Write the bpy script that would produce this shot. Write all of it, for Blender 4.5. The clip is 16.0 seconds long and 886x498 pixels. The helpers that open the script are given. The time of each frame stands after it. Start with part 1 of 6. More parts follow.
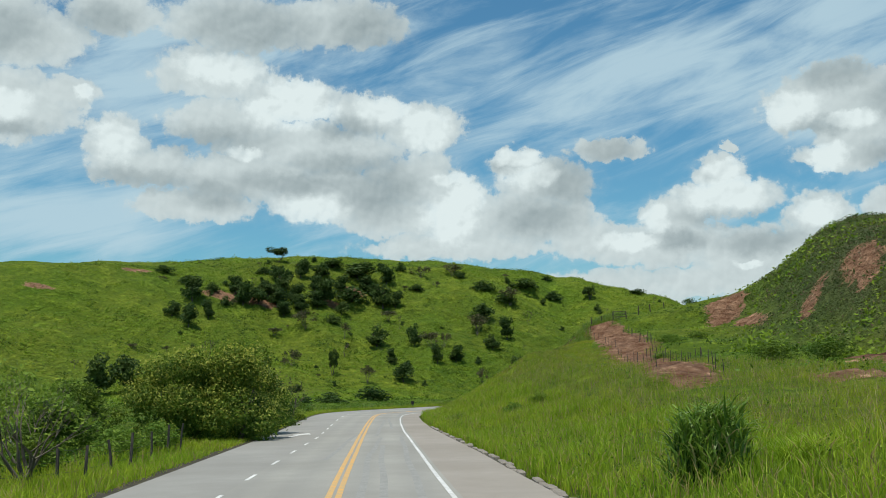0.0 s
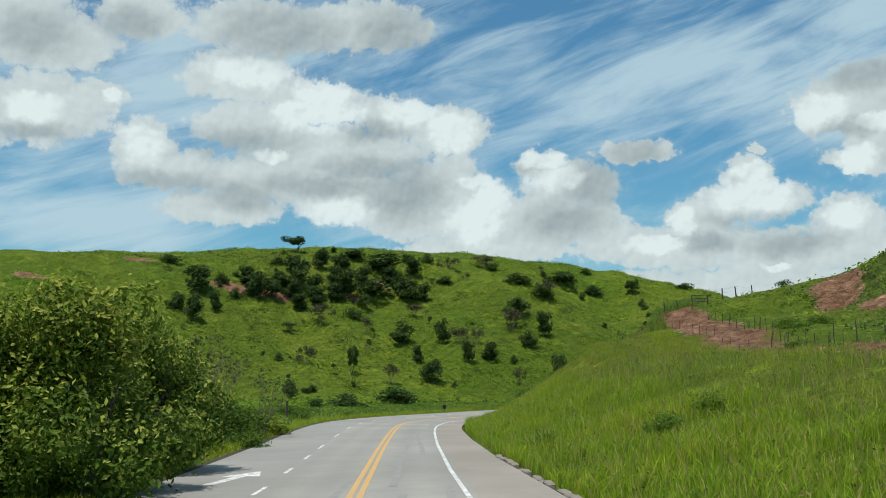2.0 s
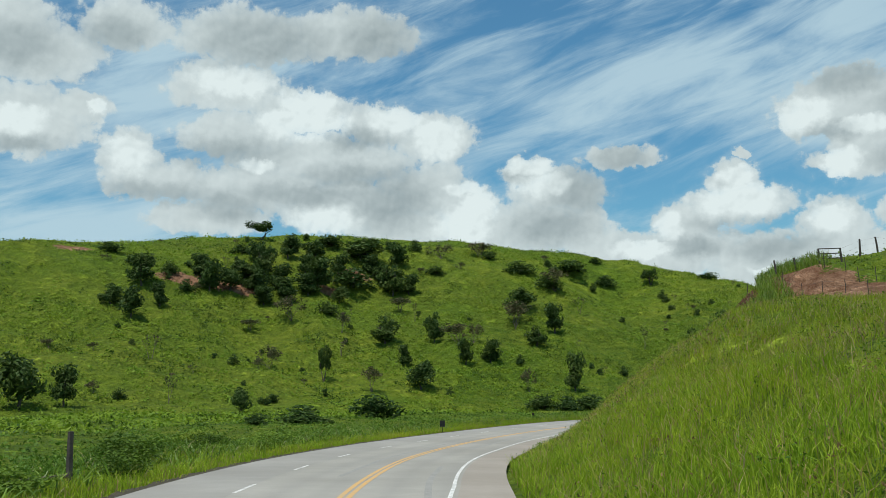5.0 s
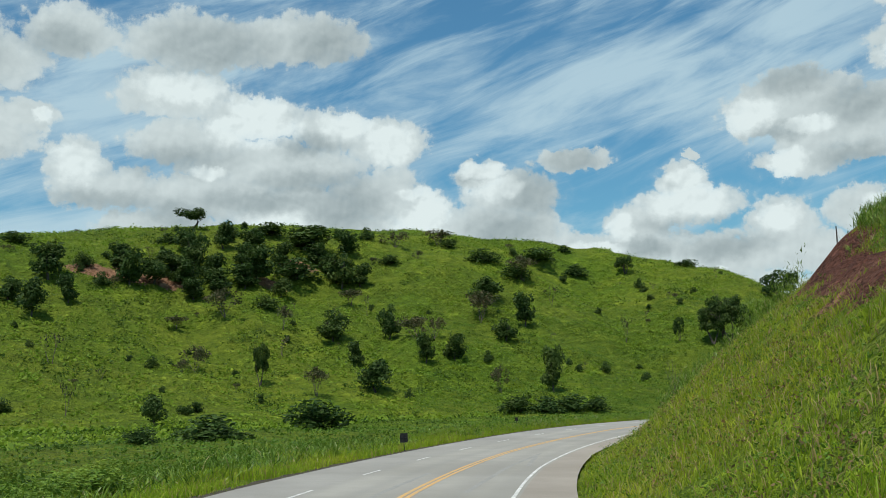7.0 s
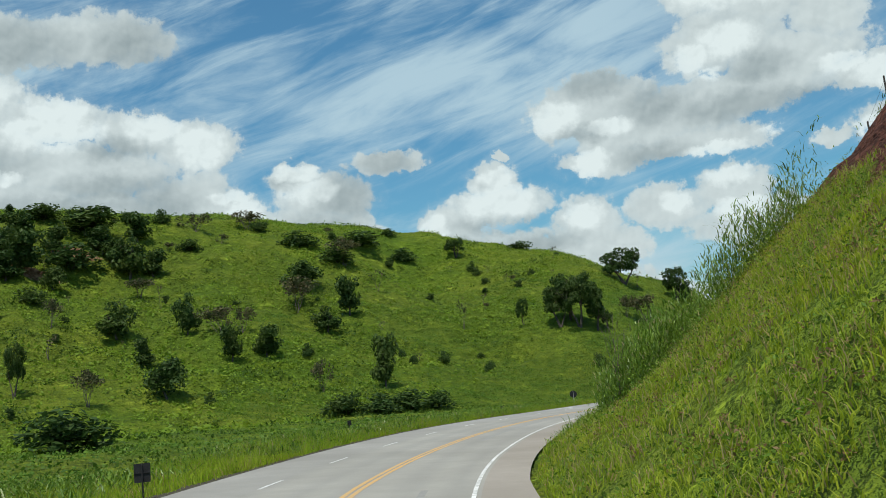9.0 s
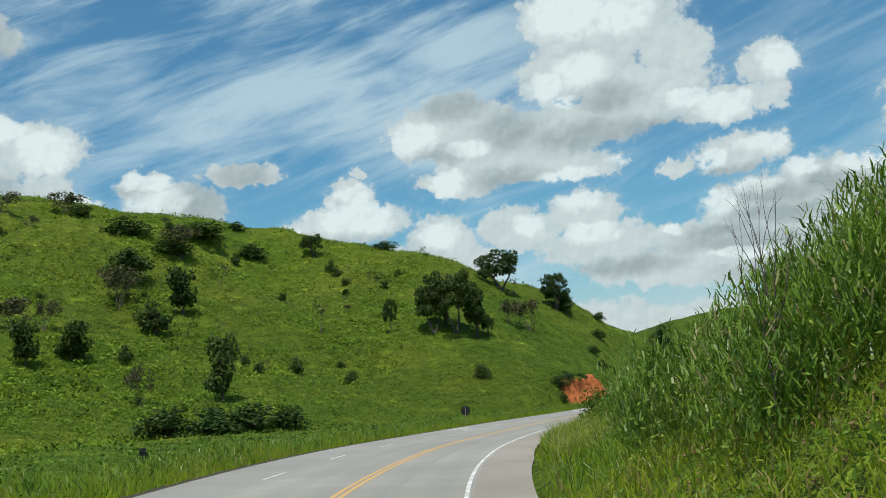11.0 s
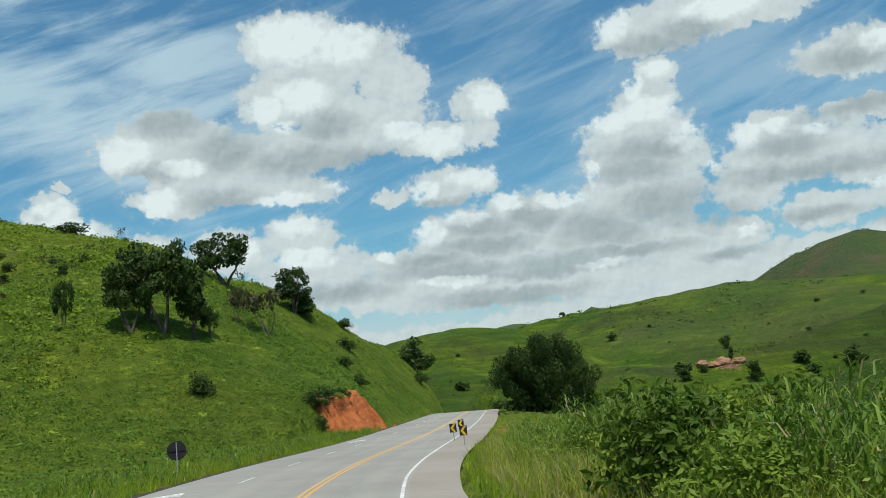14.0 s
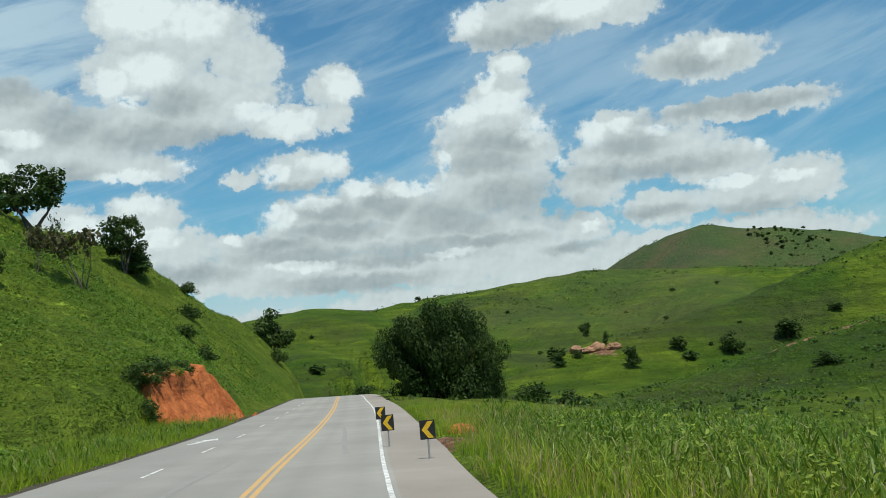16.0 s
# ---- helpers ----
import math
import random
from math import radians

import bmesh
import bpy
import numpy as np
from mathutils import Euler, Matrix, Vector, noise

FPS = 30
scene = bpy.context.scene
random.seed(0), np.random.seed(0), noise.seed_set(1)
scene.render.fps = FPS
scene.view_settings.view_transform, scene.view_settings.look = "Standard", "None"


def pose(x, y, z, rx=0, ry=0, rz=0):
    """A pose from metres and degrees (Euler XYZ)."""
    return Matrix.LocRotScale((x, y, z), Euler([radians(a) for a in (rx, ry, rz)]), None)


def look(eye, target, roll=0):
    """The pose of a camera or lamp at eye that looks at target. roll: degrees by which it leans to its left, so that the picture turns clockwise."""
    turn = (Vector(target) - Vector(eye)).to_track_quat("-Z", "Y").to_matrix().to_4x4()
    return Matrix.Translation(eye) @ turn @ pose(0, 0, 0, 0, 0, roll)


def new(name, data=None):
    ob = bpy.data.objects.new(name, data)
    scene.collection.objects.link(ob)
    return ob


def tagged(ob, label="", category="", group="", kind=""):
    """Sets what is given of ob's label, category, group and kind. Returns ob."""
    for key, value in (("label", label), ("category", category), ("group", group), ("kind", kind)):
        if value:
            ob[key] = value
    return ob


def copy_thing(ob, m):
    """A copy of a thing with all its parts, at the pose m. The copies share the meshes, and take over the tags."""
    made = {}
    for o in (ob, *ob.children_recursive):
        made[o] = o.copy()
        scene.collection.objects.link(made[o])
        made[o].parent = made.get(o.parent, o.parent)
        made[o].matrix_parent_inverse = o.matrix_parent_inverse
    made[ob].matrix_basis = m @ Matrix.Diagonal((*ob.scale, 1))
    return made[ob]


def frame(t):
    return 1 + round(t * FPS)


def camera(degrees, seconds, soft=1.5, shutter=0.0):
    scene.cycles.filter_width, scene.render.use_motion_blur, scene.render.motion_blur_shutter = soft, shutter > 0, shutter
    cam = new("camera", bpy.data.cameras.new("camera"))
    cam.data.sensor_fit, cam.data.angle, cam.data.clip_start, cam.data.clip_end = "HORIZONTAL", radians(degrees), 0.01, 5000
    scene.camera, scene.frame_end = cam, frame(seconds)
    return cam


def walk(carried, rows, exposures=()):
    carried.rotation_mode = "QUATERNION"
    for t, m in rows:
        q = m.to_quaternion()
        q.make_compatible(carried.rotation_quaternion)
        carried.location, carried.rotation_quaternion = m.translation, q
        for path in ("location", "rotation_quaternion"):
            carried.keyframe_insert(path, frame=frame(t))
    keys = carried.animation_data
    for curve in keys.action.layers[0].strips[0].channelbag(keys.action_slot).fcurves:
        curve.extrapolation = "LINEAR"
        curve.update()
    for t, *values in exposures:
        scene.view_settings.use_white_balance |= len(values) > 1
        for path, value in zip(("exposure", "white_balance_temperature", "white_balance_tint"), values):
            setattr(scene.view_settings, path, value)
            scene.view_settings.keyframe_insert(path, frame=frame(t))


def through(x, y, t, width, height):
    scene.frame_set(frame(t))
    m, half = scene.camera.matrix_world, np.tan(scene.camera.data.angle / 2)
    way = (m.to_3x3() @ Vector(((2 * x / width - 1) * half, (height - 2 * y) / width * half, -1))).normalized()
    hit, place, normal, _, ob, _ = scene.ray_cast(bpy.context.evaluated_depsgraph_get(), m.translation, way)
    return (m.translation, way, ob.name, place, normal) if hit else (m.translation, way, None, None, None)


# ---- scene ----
cam = camera(47.62, 16.0, soft=0.55)
walk(cam, [
    (0.0, pose(-0.00, -0.00, 2.50, 98.15, 0.77, 1.04)),
    (0.5, pose(-0.65, 8.34, 2.54, 98.21, 0.30, 1.59)),
    (1.0, pose(-1.30, 16.62, 2.55, 98.36, 0.16, 2.21)),
    (1.5, pose(-1.90, 24.71, 2.50, 98.48, 0.12, 2.43)),
    (2.0, pose(-2.52, 32.65, 2.41, 98.31, 0.52, 2.46)),
    (2.5, pose(-3.08, 40.61, 2.34, 98.46, 1.04, 2.46)),
    (3.0, pose(-3.54, 48.68, 2.34, 98.37, 1.02, 2.45)),
    (3.5, pose(-3.96, 57.05, 2.41, 98.82, 1.11, 2.42)),
    (4.0, pose(-4.41, 65.72, 2.59, 98.47, 1.10, 2.44)),
    (6.5, pose(-6.60, 105.94, 2.81, 99.18, 1.94, 0.31)),
    (7.0, pose(-6.76, 114.06, 2.72, 98.90, 2.59, -0.60)),
    (7.5, pose(-6.77, 122.28, 2.62, 98.57, 4.63, -3.46)),
    (8.0, pose(-6.55, 130.37, 2.51, 98.52, 5.29, -5.41)),
    (8.5, pose(-6.01, 138.44, 2.40, 98.42, 5.04, -8.34)),
    (9.0, pose(-5.19, 146.40, 2.31, 98.34, 5.45, -10.77)),
    (11.5, pose(2.51, 184.12, 2.13, 98.64, 4.86, -20.95)),
    (12.0, pose(5.00, 191.85, 2.15, 98.59, 5.01, -22.67)),
    (12.5, pose(7.66, 199.70, 2.19, 98.48, 5.14, -25.35)),
    (13.0, pose(10.67, 207.64, 2.21, 98.22, 5.57, -29.10)),
    (13.5, pose(13.97, 215.57, 2.19, 98.04, 5.51, -32.94)),
    (14.0, pose(17.48, 223.29, 2.12, 98.57, 5.56, -35.51)),
    (14.5, pose(21.34, 230.78, 2.06, 98.57, 5.37, -37.26)),
    (15.0, pose(25.50, 238.15, 1.99, 98.47, 4.41, -39.73)),
    (15.5, pose(29.80, 245.38, 1.89, 97.36, 4.18, -41.15)),
    (16.0, pose(34.31, 252.49, 1.83, 97.04, 4.87, -44.28)),
])

# ---------------------------------------------------------------- light
SUN_ELEV, SUN_AZ = 69.0, -155.0   # degrees; azimuth clockwise from +y
world = bpy.data.worlds.new("world")
scene.world = world
world.use_nodes = True
wt = world.node_tree
wt.nodes.clear()
w_out = wt.nodes.new("ShaderNodeOutputWorld")
w_bg = wt.nodes.new("ShaderNodeBackground")
w_sky = wt.nodes.new("ShaderNodeTexSky")
w_sky.sky_type = 'NISHITA'
w_sky.sun_disc = False
w_sky.sun_elevation = radians(SUN_ELEV)
w_sky.sun_rotation = radians(SUN_AZ)
w_sky.air_density = 1.15
w_sky.dust_density = 0.6
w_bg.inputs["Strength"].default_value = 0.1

# the cloud banks: azimuth, elevation, half width, half height, in degrees; first their bodies, then sunlit crowns and grey hollows
HEAPS_A = [(-25.0, 19.1, 4.3, 2.01), (-26.5, 20.4, 3.6, 1.7), (-19.7, 20.6, 2.9, 1.66), (-12.7, 20.5, 4.7, 1.73), (-7.1, 20.7, 4.1, 1.76), (-25.1, 15.3, 3.9, 2.15), (-22.0, 16.2, 1.8, 1.04), (-28.4, 14.7, 2.9, 2.21), (-19.3, 13.5, 2.0, 1.66), (-17.6, 12.5, 3.4, 1.22), (-14.0, 17.7, 3.6, 1.56), (-9.7, 16.4, 3.3, 1.43), (-13.3, 15.1, 3.9, 1.41), (-5.1, 15.7, 2.7, 1.29), (-2.1, 14.9, 2.5, 1.61), (-8.4, 13.8, 5.9, 1.6), (-12.3, 12.1, 5.5, 1.42), (-6.7, 11.2, 5.2, 1.92), (-14.8, 10.5, 3.5, 1.09)]
HEAPS_B = [(-2.5, 11.9, 3.0, 1.93), (-3.8, 10.0, 3.6, 1.45), (-0.2, 10.9, 2.0, 1.61), (0.4, 9.3, 2.9, 1.61), (3.4, 13.0, 1.8, 0.96), (5.0, 11.7, 2.9, 1.75), (4.0, 9.8, 3.6, 1.91), (6.3, 9.4, 1.9, 2.22), (7.8, 8.4, 3.2, 1.26), (8.6, 13.5, 2.3, 0.69), (14.8, 11.7, 1.5, 1.15), (15.0, 10.3, 3.4, 1.2), (12.2, 9.5, 1.9, 1.23), (11.5, 8.0, 5.0, 1.39), (16.9, 7.4, 4.8, 1.48), (19.9, 9.0, 2.0, 1.44), (21.1, 7.4, 2.3, 1.42), (14.8, 6.0, 6.1, 1.05), (15.4, 13.2, 0.5, 0.36)]
HEAPS_C = [(20.0, 15.0, 3.0, 1.73), (20.6, 12.2, 1.9, 1.0), (21.8, 13.6, 2.3, 1.69), (0.1, 8.3, 6.5, 0.96), (21.3, 15.5, 4.0, 1.61), (24.5, 14.0, 4.6, 1.77), (21.6, 12.3, 3.0, 1.13), (26.3, 12.5, 4.6, 0.96), (29.5, 14.8, 4.6, 1.44), (28.5, 20.8, 3.1, 1.93), (31.7, 19.8, 3.7, 1.91), (34.2, 18.3, 2.3, 1.89), (28.8, 17.7, 3.7, 1.92), (32.0, 16.1, 4.3, 1.91), (36.0, 14.7, 2.6, 1.09), (39.4, 16.5, 1.8, 1.38), (39.2, 15.0, 1.6, 0.92), (37.3, 12.0, 2.7, 1.18), (33.7, 11.7, 1.0, 0.57)]
HEAPS_D = [(28.3, 9.7, 2.3, 1.44), (24.3, 9.2, 2.3, 1.29), (20.4, 8.8, 1.3, 0.8), (29.1, 8.0, 3.6, 1.44), (33.0, 8.3, 1.6, 0.63), (32.2, 6.4, 5.1, 1.27), (38.5, 9.2, 3.7, 1.53), (41.6, 9.7, 3.0, 1.5), (49.6, 16.9, 1.3, 0.96), (48.8, 15.4, 2.2, 1.28), (48.3, 14.0, 3.3, 1.6), (48.5, 12.3, 3.6, 1.91), (48.0, 10.1, 3.9, 1.92), (49.8, 19.1, 3.7, 1.59), (52.5, 19.6, 4.7, 1.42), (56.3, 19.4, 2.6, 1.08), (60.6, 16.0, 3.7, 1.35), (62.3, 13.0, 5.1, 0.82), (55.6, 12.7, 2.2, 1.24)]
HEAPS_E = [(57.0, 11.3, 4.7, 1.53), (60.8, 10.2, 3.0, 1.19), (53.7, 9.8, 2.2, 1.56), (57.6, 8.1, 2.8, 1.07), (62.6, 8.4, 3.5, 1.31), (65.2, 8.7, 2.3, 1.42), (52.8, 7.4, 1.9, 0.94), (40.4, 9.7, 3.3, 1.61), (39.0, 7.9, 5.8, 1.45), (43.9, 8.5, 4.2, 1.93), (48.1, 7.5, 4.8, 1.6), (34.4, 7.5, 3.2, 1.27), (38.9, 6.0, 8.1, 1.29), (45.3, 5.8, 6.5, 1.12), (50.2, 6.0, 4.1, 1.11), (56.4, 6.1, 4.6, 0.92), (62.3, 6.0, 5.9, 1.17)]
HEAPS = HEAPS_A + HEAPS_B + HEAPS_C + HEAPS_D + HEAPS_E
LOW = [(8.0, 5.5, 5.0, 1.3), (20.0, 4.6, 6.0, 1.4), (27.0, 3.6, 6.0, 1.2), (35.0, 3.2, 6.0, 1.2), (43.0, 3.6, 6.0, 1.4), (52.0, 4.6, 6.0, 1.5), (60.0, 5.6, 6.0, 1.6)]
LIT_A = [(-19.3, 14.1, 1.6, 0.91), (-13.7, 18.3, 3.0, 0.78), (-9.4, 17.1, 2.0, 0.83), (-9.7, 16.0, 3.3, 0.8), (-4.3, 16.2, 2.0, 0.71), (-1.8, 15.2, 1.8, 1.03), (-12.3, 13.5, 1.3, 0.32), (-8.4, 10.6, 2.3, 0.83), (-0.3, 12.2, 1.5, 0.35), (3.5, 13.4, 1.8, 0.51), (4.2, 12.4, 2.0, 0.64), (-0.5, 10.1, 2.0, 1.29), (0.5, 11.2, 1.3, 0.84), (15.1, 12.1, 1.2, 0.6), (15.0, 10.7, 2.8, 1.05), (11.3, 9.7, 0.9, 0.74), (9.7, 8.4, 2.2, 0.44), (18.8, 15.1, 1.8, 0.82)]
LIT_B = [(20.6, 12.4, 1.3, 0.63), (19.9, 9.5, 1.5, 0.63), (16.0, 6.8, 0.9, 0.24), (-25.2, 15.6, 1.8, 0.75), (-21.1, 16.4, 0.6, 0.36), (28.5, 21.1, 2.8, 1.16), (31.8, 20.7, 2.0, 1.02), (28.9, 18.0, 2.0, 0.83), (26.8, 17.3, 1.3, 0.71), (27.7, 16.2, 0.8, 0.35), (36.7, 14.9, 1.9, 0.62), (34.8, 15.5, 1.6, 0.44), (39.8, 16.8, 1.4, 0.79), (38.6, 12.5, 1.9, 0.49), (35.7, 12.1, 1.0, 0.47), (20.3, 12.1, 1.1, 0.58), (18.6, 14.8, 1.3, 0.7), (21.8, 14.2, 1.7, 0.45)]
LIT_C = [(28.1, 10.6, 1.5, 0.51), (25.0, 9.6, 1.1, 0.51), (33.0, 8.5, 0.8, 0.25), (35.7, 9.5, 1.1, 0.56), (40.2, 11.1, 0.9, 0.33), (43.2, 10.7, 1.8, 0.41), (45.4, 12.1, 0.4, 0.75), (28.5, 8.8, 1.9, 0.58), (27.6, 12.1, 2.0, 0.32), (31.2, 12.6, 1.6, 0.29), (49.6, 17.2, 1.1, 0.51), (48.2, 16.4, 0.8, 0.7), (48.9, 15.1, 2.0, 0.7), (46.7, 14.7, 1.7, 0.58), (50.9, 13.3, 1.3, 0.7), (45.4, 12.1, 0.4, 0.64), (40.5, 10.8, 1.1, 0.26), (43.4, 10.5, 2.0, 0.32)]
LIT_D = [(35.5, 9.7, 1.0, 0.45), (37.8, 10.2, 1.6, 0.35), (33.2, 8.4, 0.6, 0.25), (52.0, 11.4, 0.4, 0.35), (54.0, 12.9, 1.0, 0.69), (55.6, 13.1, 1.0, 0.4), (61.2, 16.5, 1.2, 0.54), (57.7, 12.5, 0.9, 0.31), (61.3, 9.2, 1.8, 0.33), (64.7, 9.0, 1.4, 0.29), (53.5, 7.6, 0.6, 0.28), (65.5, 11.0, 3.5, 0.45), (47.3, 20.2, 1.4, 0.96), (53.8, 19.8, 3.0, 0.5), (37.0, 6.7, 2.6, 0.26), (45.4, 6.8, 1.6, 0.26)]
LIT = LIT_A + LIT_B + LIT_C + LIT_D
GREY_A = [(-17.9, 11.8, 3.4, 0.67), (-14.2, 14.1, 3.5, 0.87), (-6.4, 14.8, 2.0, 0.64), (-11.7, 20.2, 4.4, 1.58), (-25.3, 19.1, 2.7, 1.43), (-20.3, 20.2, 2.2, 1.2), (-5.1, 20.4, 2.7, 1.61), (-4.5, 11.6, 2.6, 1.93), (-5.1, 11.3, 2.0, 1.45), (-9.7, 11.9, 3.9, 0.8), (-13.8, 11.1, 2.5, 0.94), (-6.4, 12.9, 3.9, 0.8), (6.3, 11.7, 1.9, 1.58), (4.7, 9.8, 2.6, 1.27), (8.9, 13.3, 1.9, 0.78), (15.2, 9.3, 2.7, 0.6), (12.5, 8.2, 1.9, 0.61), (20.2, 13.8, 1.8, 0.58), (-25.1, 14.0, 2.1, 0.52)]
GREY_B = [(16.9, 8.0, 3.0, 0.74), (2.8, 12.8, 1.0, 0.45), (28.8, 14.2, 3.6, 0.96), (29.4, 14.1, 2.6, 0.77), (32.0, 14.0, 2.6, 0.7), (24.5, 14.9, 2.0, 1.29), (23.9, 12.1, 2.3, 0.8), (21.3, 16.5, 2.3, 0.96), (36.5, 11.0, 1.9, 0.43), (41.6, 10.0, 1.5, 0.75), (45.2, 8.8, 2.3, 1.16), (38.8, 9.5, 2.5, 0.76), (42.7, 7.1, 3.0, 0.74), (36.7, 7.2, 4.7, 0.68), (30.3, 6.6, 3.2, 0.64), (39.5, 5.3, 4.6, 0.55), (30.3, 15.9, 2.0, 0.96), (48.9, 12.7, 3.3, 0.89), (47.8, 11.7, 2.6, 0.8)]
GREY_C = [(49.2, 9.6, 2.9, 1.27), (45.6, 8.4, 2.9, 0.8), (42.1, 9.6, 1.6, 0.8), (39.0, 8.5, 3.3, 0.64), (49.7, 18.4, 2.7, 0.7), (51.7, 18.8, 2.3, 0.79), (57.2, 10.4, 5.3, 0.61), (56.1, 11.7, 2.2, 0.77), (61.1, 13.2, 4.6, 0.54), (64.0, 13.0, 3.0, 0.52), (60.2, 15.8, 2.8, 0.75), (62.5, 7.5, 2.9, 0.58), (57.2, 7.9, 2.2, 0.49), (52.0, 8.7, 1.9, 0.79), (42.2, 6.7, 4.9, 0.45), (47.1, 7.3, 3.9, 0.45), (35.7, 7.8, 2.6, 0.51), (39.8, 5.6, 4.8, 0.45), (52.4, 6.5, 1.9, 0.38)]
GREY = GREY_A + GREY_B + GREY_C


def wnode(kind, **settings):
    n = wt.nodes.new(kind)
    for k, v in settings.items():
        setattr(n, k, v)
    return n


def wput(socket, value):
    if isinstance(value, bpy.types.NodeSocket):
        wt.links.new(value, socket)
    else:
        socket.default_value = value


def wmath(op, a, b=0.0, c=0.0, clamp=False):
    n = wnode("ShaderNodeMath", operation=op, use_clamp=clamp)
    for s, v in zip(n.inputs, (a, b, c)):
        wput(s, v)
    return n.outputs[0]


def wvec(op, a, b=(0, 0, 0), out=0):
    n = wnode("ShaderNodeVectorMath", operation=op)
    wput(n.inputs[0], a)
    wput(n.inputs[1], b)
    return n.outputs[out]


def wmap(v, lo, hi, a=0.0, b=1.0, kind='SMOOTHSTEP'):
    n = wnode("ShaderNodeMapRange", interpolation_type=kind)
    for s, x in zip(n.inputs, (v, lo, hi, a, b)):
        wput(s, x)
    return n.outputs[0]


def wmix(f, a, b):
    n = wnode("ShaderNodeMix", data_type='RGBA')
    wput(n.inputs[0], f)
    wput(n.inputs[6], a)
    wput(n.inputs[7], b)
    return n.outputs[2]


def wnoise(vec, scale, detail=6.0, rough=0.55, distortion=0.0, lac=2.0):
    n = wnode("ShaderNodeTexNoise")
    wput(n.inputs["Vector"], vec)
    for k, v in (("Scale", scale), ("Detail", detail), ("Roughness", rough), ("Distortion", distortion), ("Lacunarity", lac)):
        n.inputs[k].default_value = v
    return n


w_way = wnode("ShaderNodeTexCoord").outputs["Generated"]
w_xyz = wnode("ShaderNodeSeparateXYZ")
wt.links.new(w_way, w_xyz.inputs[0])
w_az = wmath('MULTIPLY', wmath('ARCTAN2', w_xyz.outputs[0], w_xyz.outputs[1]), 57.2958)
w_el = wmath('MULTIPLY', wmath('ARCSINE', w_xyz.outputs[2]), 57.2958)
w_comb = wnode("ShaderNodeCombineXYZ")
wt.links.new(w_az, w_comb.inputs[0])
wt.links.new(w_el, w_comb.inputs[1])
SKY_AT = w_comb.outputs[0]


def heaps(at, clouds, soft=0.03, base=1.0):
    """How deep a direction lies inside the heaps: 1 in a middle, 0 on an edge; a base over 1 flattens their undersides."""
    total = None
    for a, e, ra, re in clouds:
        v = wvec('MULTIPLY', wvec('SUBTRACT', at, (a, e, 0)), (1 / ra, 1 / re, 0))
        if base != 1.0:
            v = wvec('MAXIMUM', v, wvec('MULTIPLY', v, (-1, -base, 0)))
        d = wvec('LENGTH', v, out=1)
        total = d if total is None else wmath('SMOOTH_MIN', total, d, soft)
    return wmath('SUBTRACT', 1.0, total)


def bent_sky(far, near, seed):
    """Directions pushed about by a wide and a fine noise."""
    at = wvec('ADD', SKY_AT, (seed, seed, 0))
    big = wvec('MULTIPLY', wvec('SUBTRACT', wnoise(at, 0.35, 2.0, 0.5).outputs["Color"], (0.5, 0.5, 0.5)), (far, far * 0.8, 0))
    curl = wvec('MULTIPLY', wvec('SUBTRACT', wnoise(at, 1.2, 5.0, 0.58).outputs["Color"], (0.5, 0.5, 0.5)), (near, near * 0.85, 0))
    return wvec('ADD', wvec('ADD', SKY_AT, big), curl)


def bank_depth():
    """The soft depth of the cloud banks."""
    h = wmath('ADD', 0.12, heaps(bent_sky(1.0, 1.5, 0.0), HEAPS + LOW, 0.05, 1.15))
    # scattered heaps beyond those banks, all round the sky
    wild = wmap(wnoise(wvec('MULTIPLY', SKY_AT, (0.6, 1.0, 0)), 0.11, 3.0, 0.5).outputs["Fac"], 0.5, 0.75, -0.6, 0.7, 'LINEAR')
    away = wmath('MAXIMUM', wmap(w_el, 23.0, 30.0), wmath('MAXIMUM', wmap(w_az, 72.0, 78.0), wmap(w_az, -30.0, -26.0, 1.0, 0.0)))
    return wmath('MAXIMUM', h, wmath('SUBTRACT', wild, wmath('MULTIPLY', wmath('SUBTRACT', 1.0, away), 2.0)))


def billows(at):
    """Rounded lobes of several sizes on the heaps."""
    bent = wvec('ADD', at, wvec('MULTIPLY', wnoise(at, 0.9, 4.0, 0.55).outputs["Color"], (1.1, 1.1, 0)))
    total = None
    for scale, weight in ((0.38, 0.55), (0.95, 0.30), (2.3, 0.13)):
        cells = wnode("ShaderNodeTexVoronoi", feature='SMOOTH_F1')
        wput(cells.inputs["Vector"], bent)
        cells.inputs["Scale"].default_value = scale
        cells.inputs["Smoothness"].default_value = 0.35
        lobe = wmath('MULTIPLY', wmath('SUBTRACT', 0.45, cells.outputs["Distance"]), weight)
        total = lobe if total is None else wmath('ADD', total, lobe)
    return total


bank_here = bank_depth()
puff_here = billows(SKY_AT)
puff_sunward = billows(wvec('ADD', SKY_AT, (-0.16, 0.26, 0)))
frill = wmath('SUBTRACT', wnoise(SKY_AT, 1.4, 8.0, 0.6).outputs["Fac"], 0.5)
depth_here = wmath('ADD', wmath('ADD', bank_here, wmath('MULTIPLY', puff_here, 0.5)), wmath('MULTIPLY', frill, 0.7))
heap_cover = wmath('ADD', wmath('MULTIPLY', wmap(depth_here, 0.0, 0.22), 0.72), wmath('MULTIPLY', wmap(depth_here, -0.35, 0.6), 0.28))
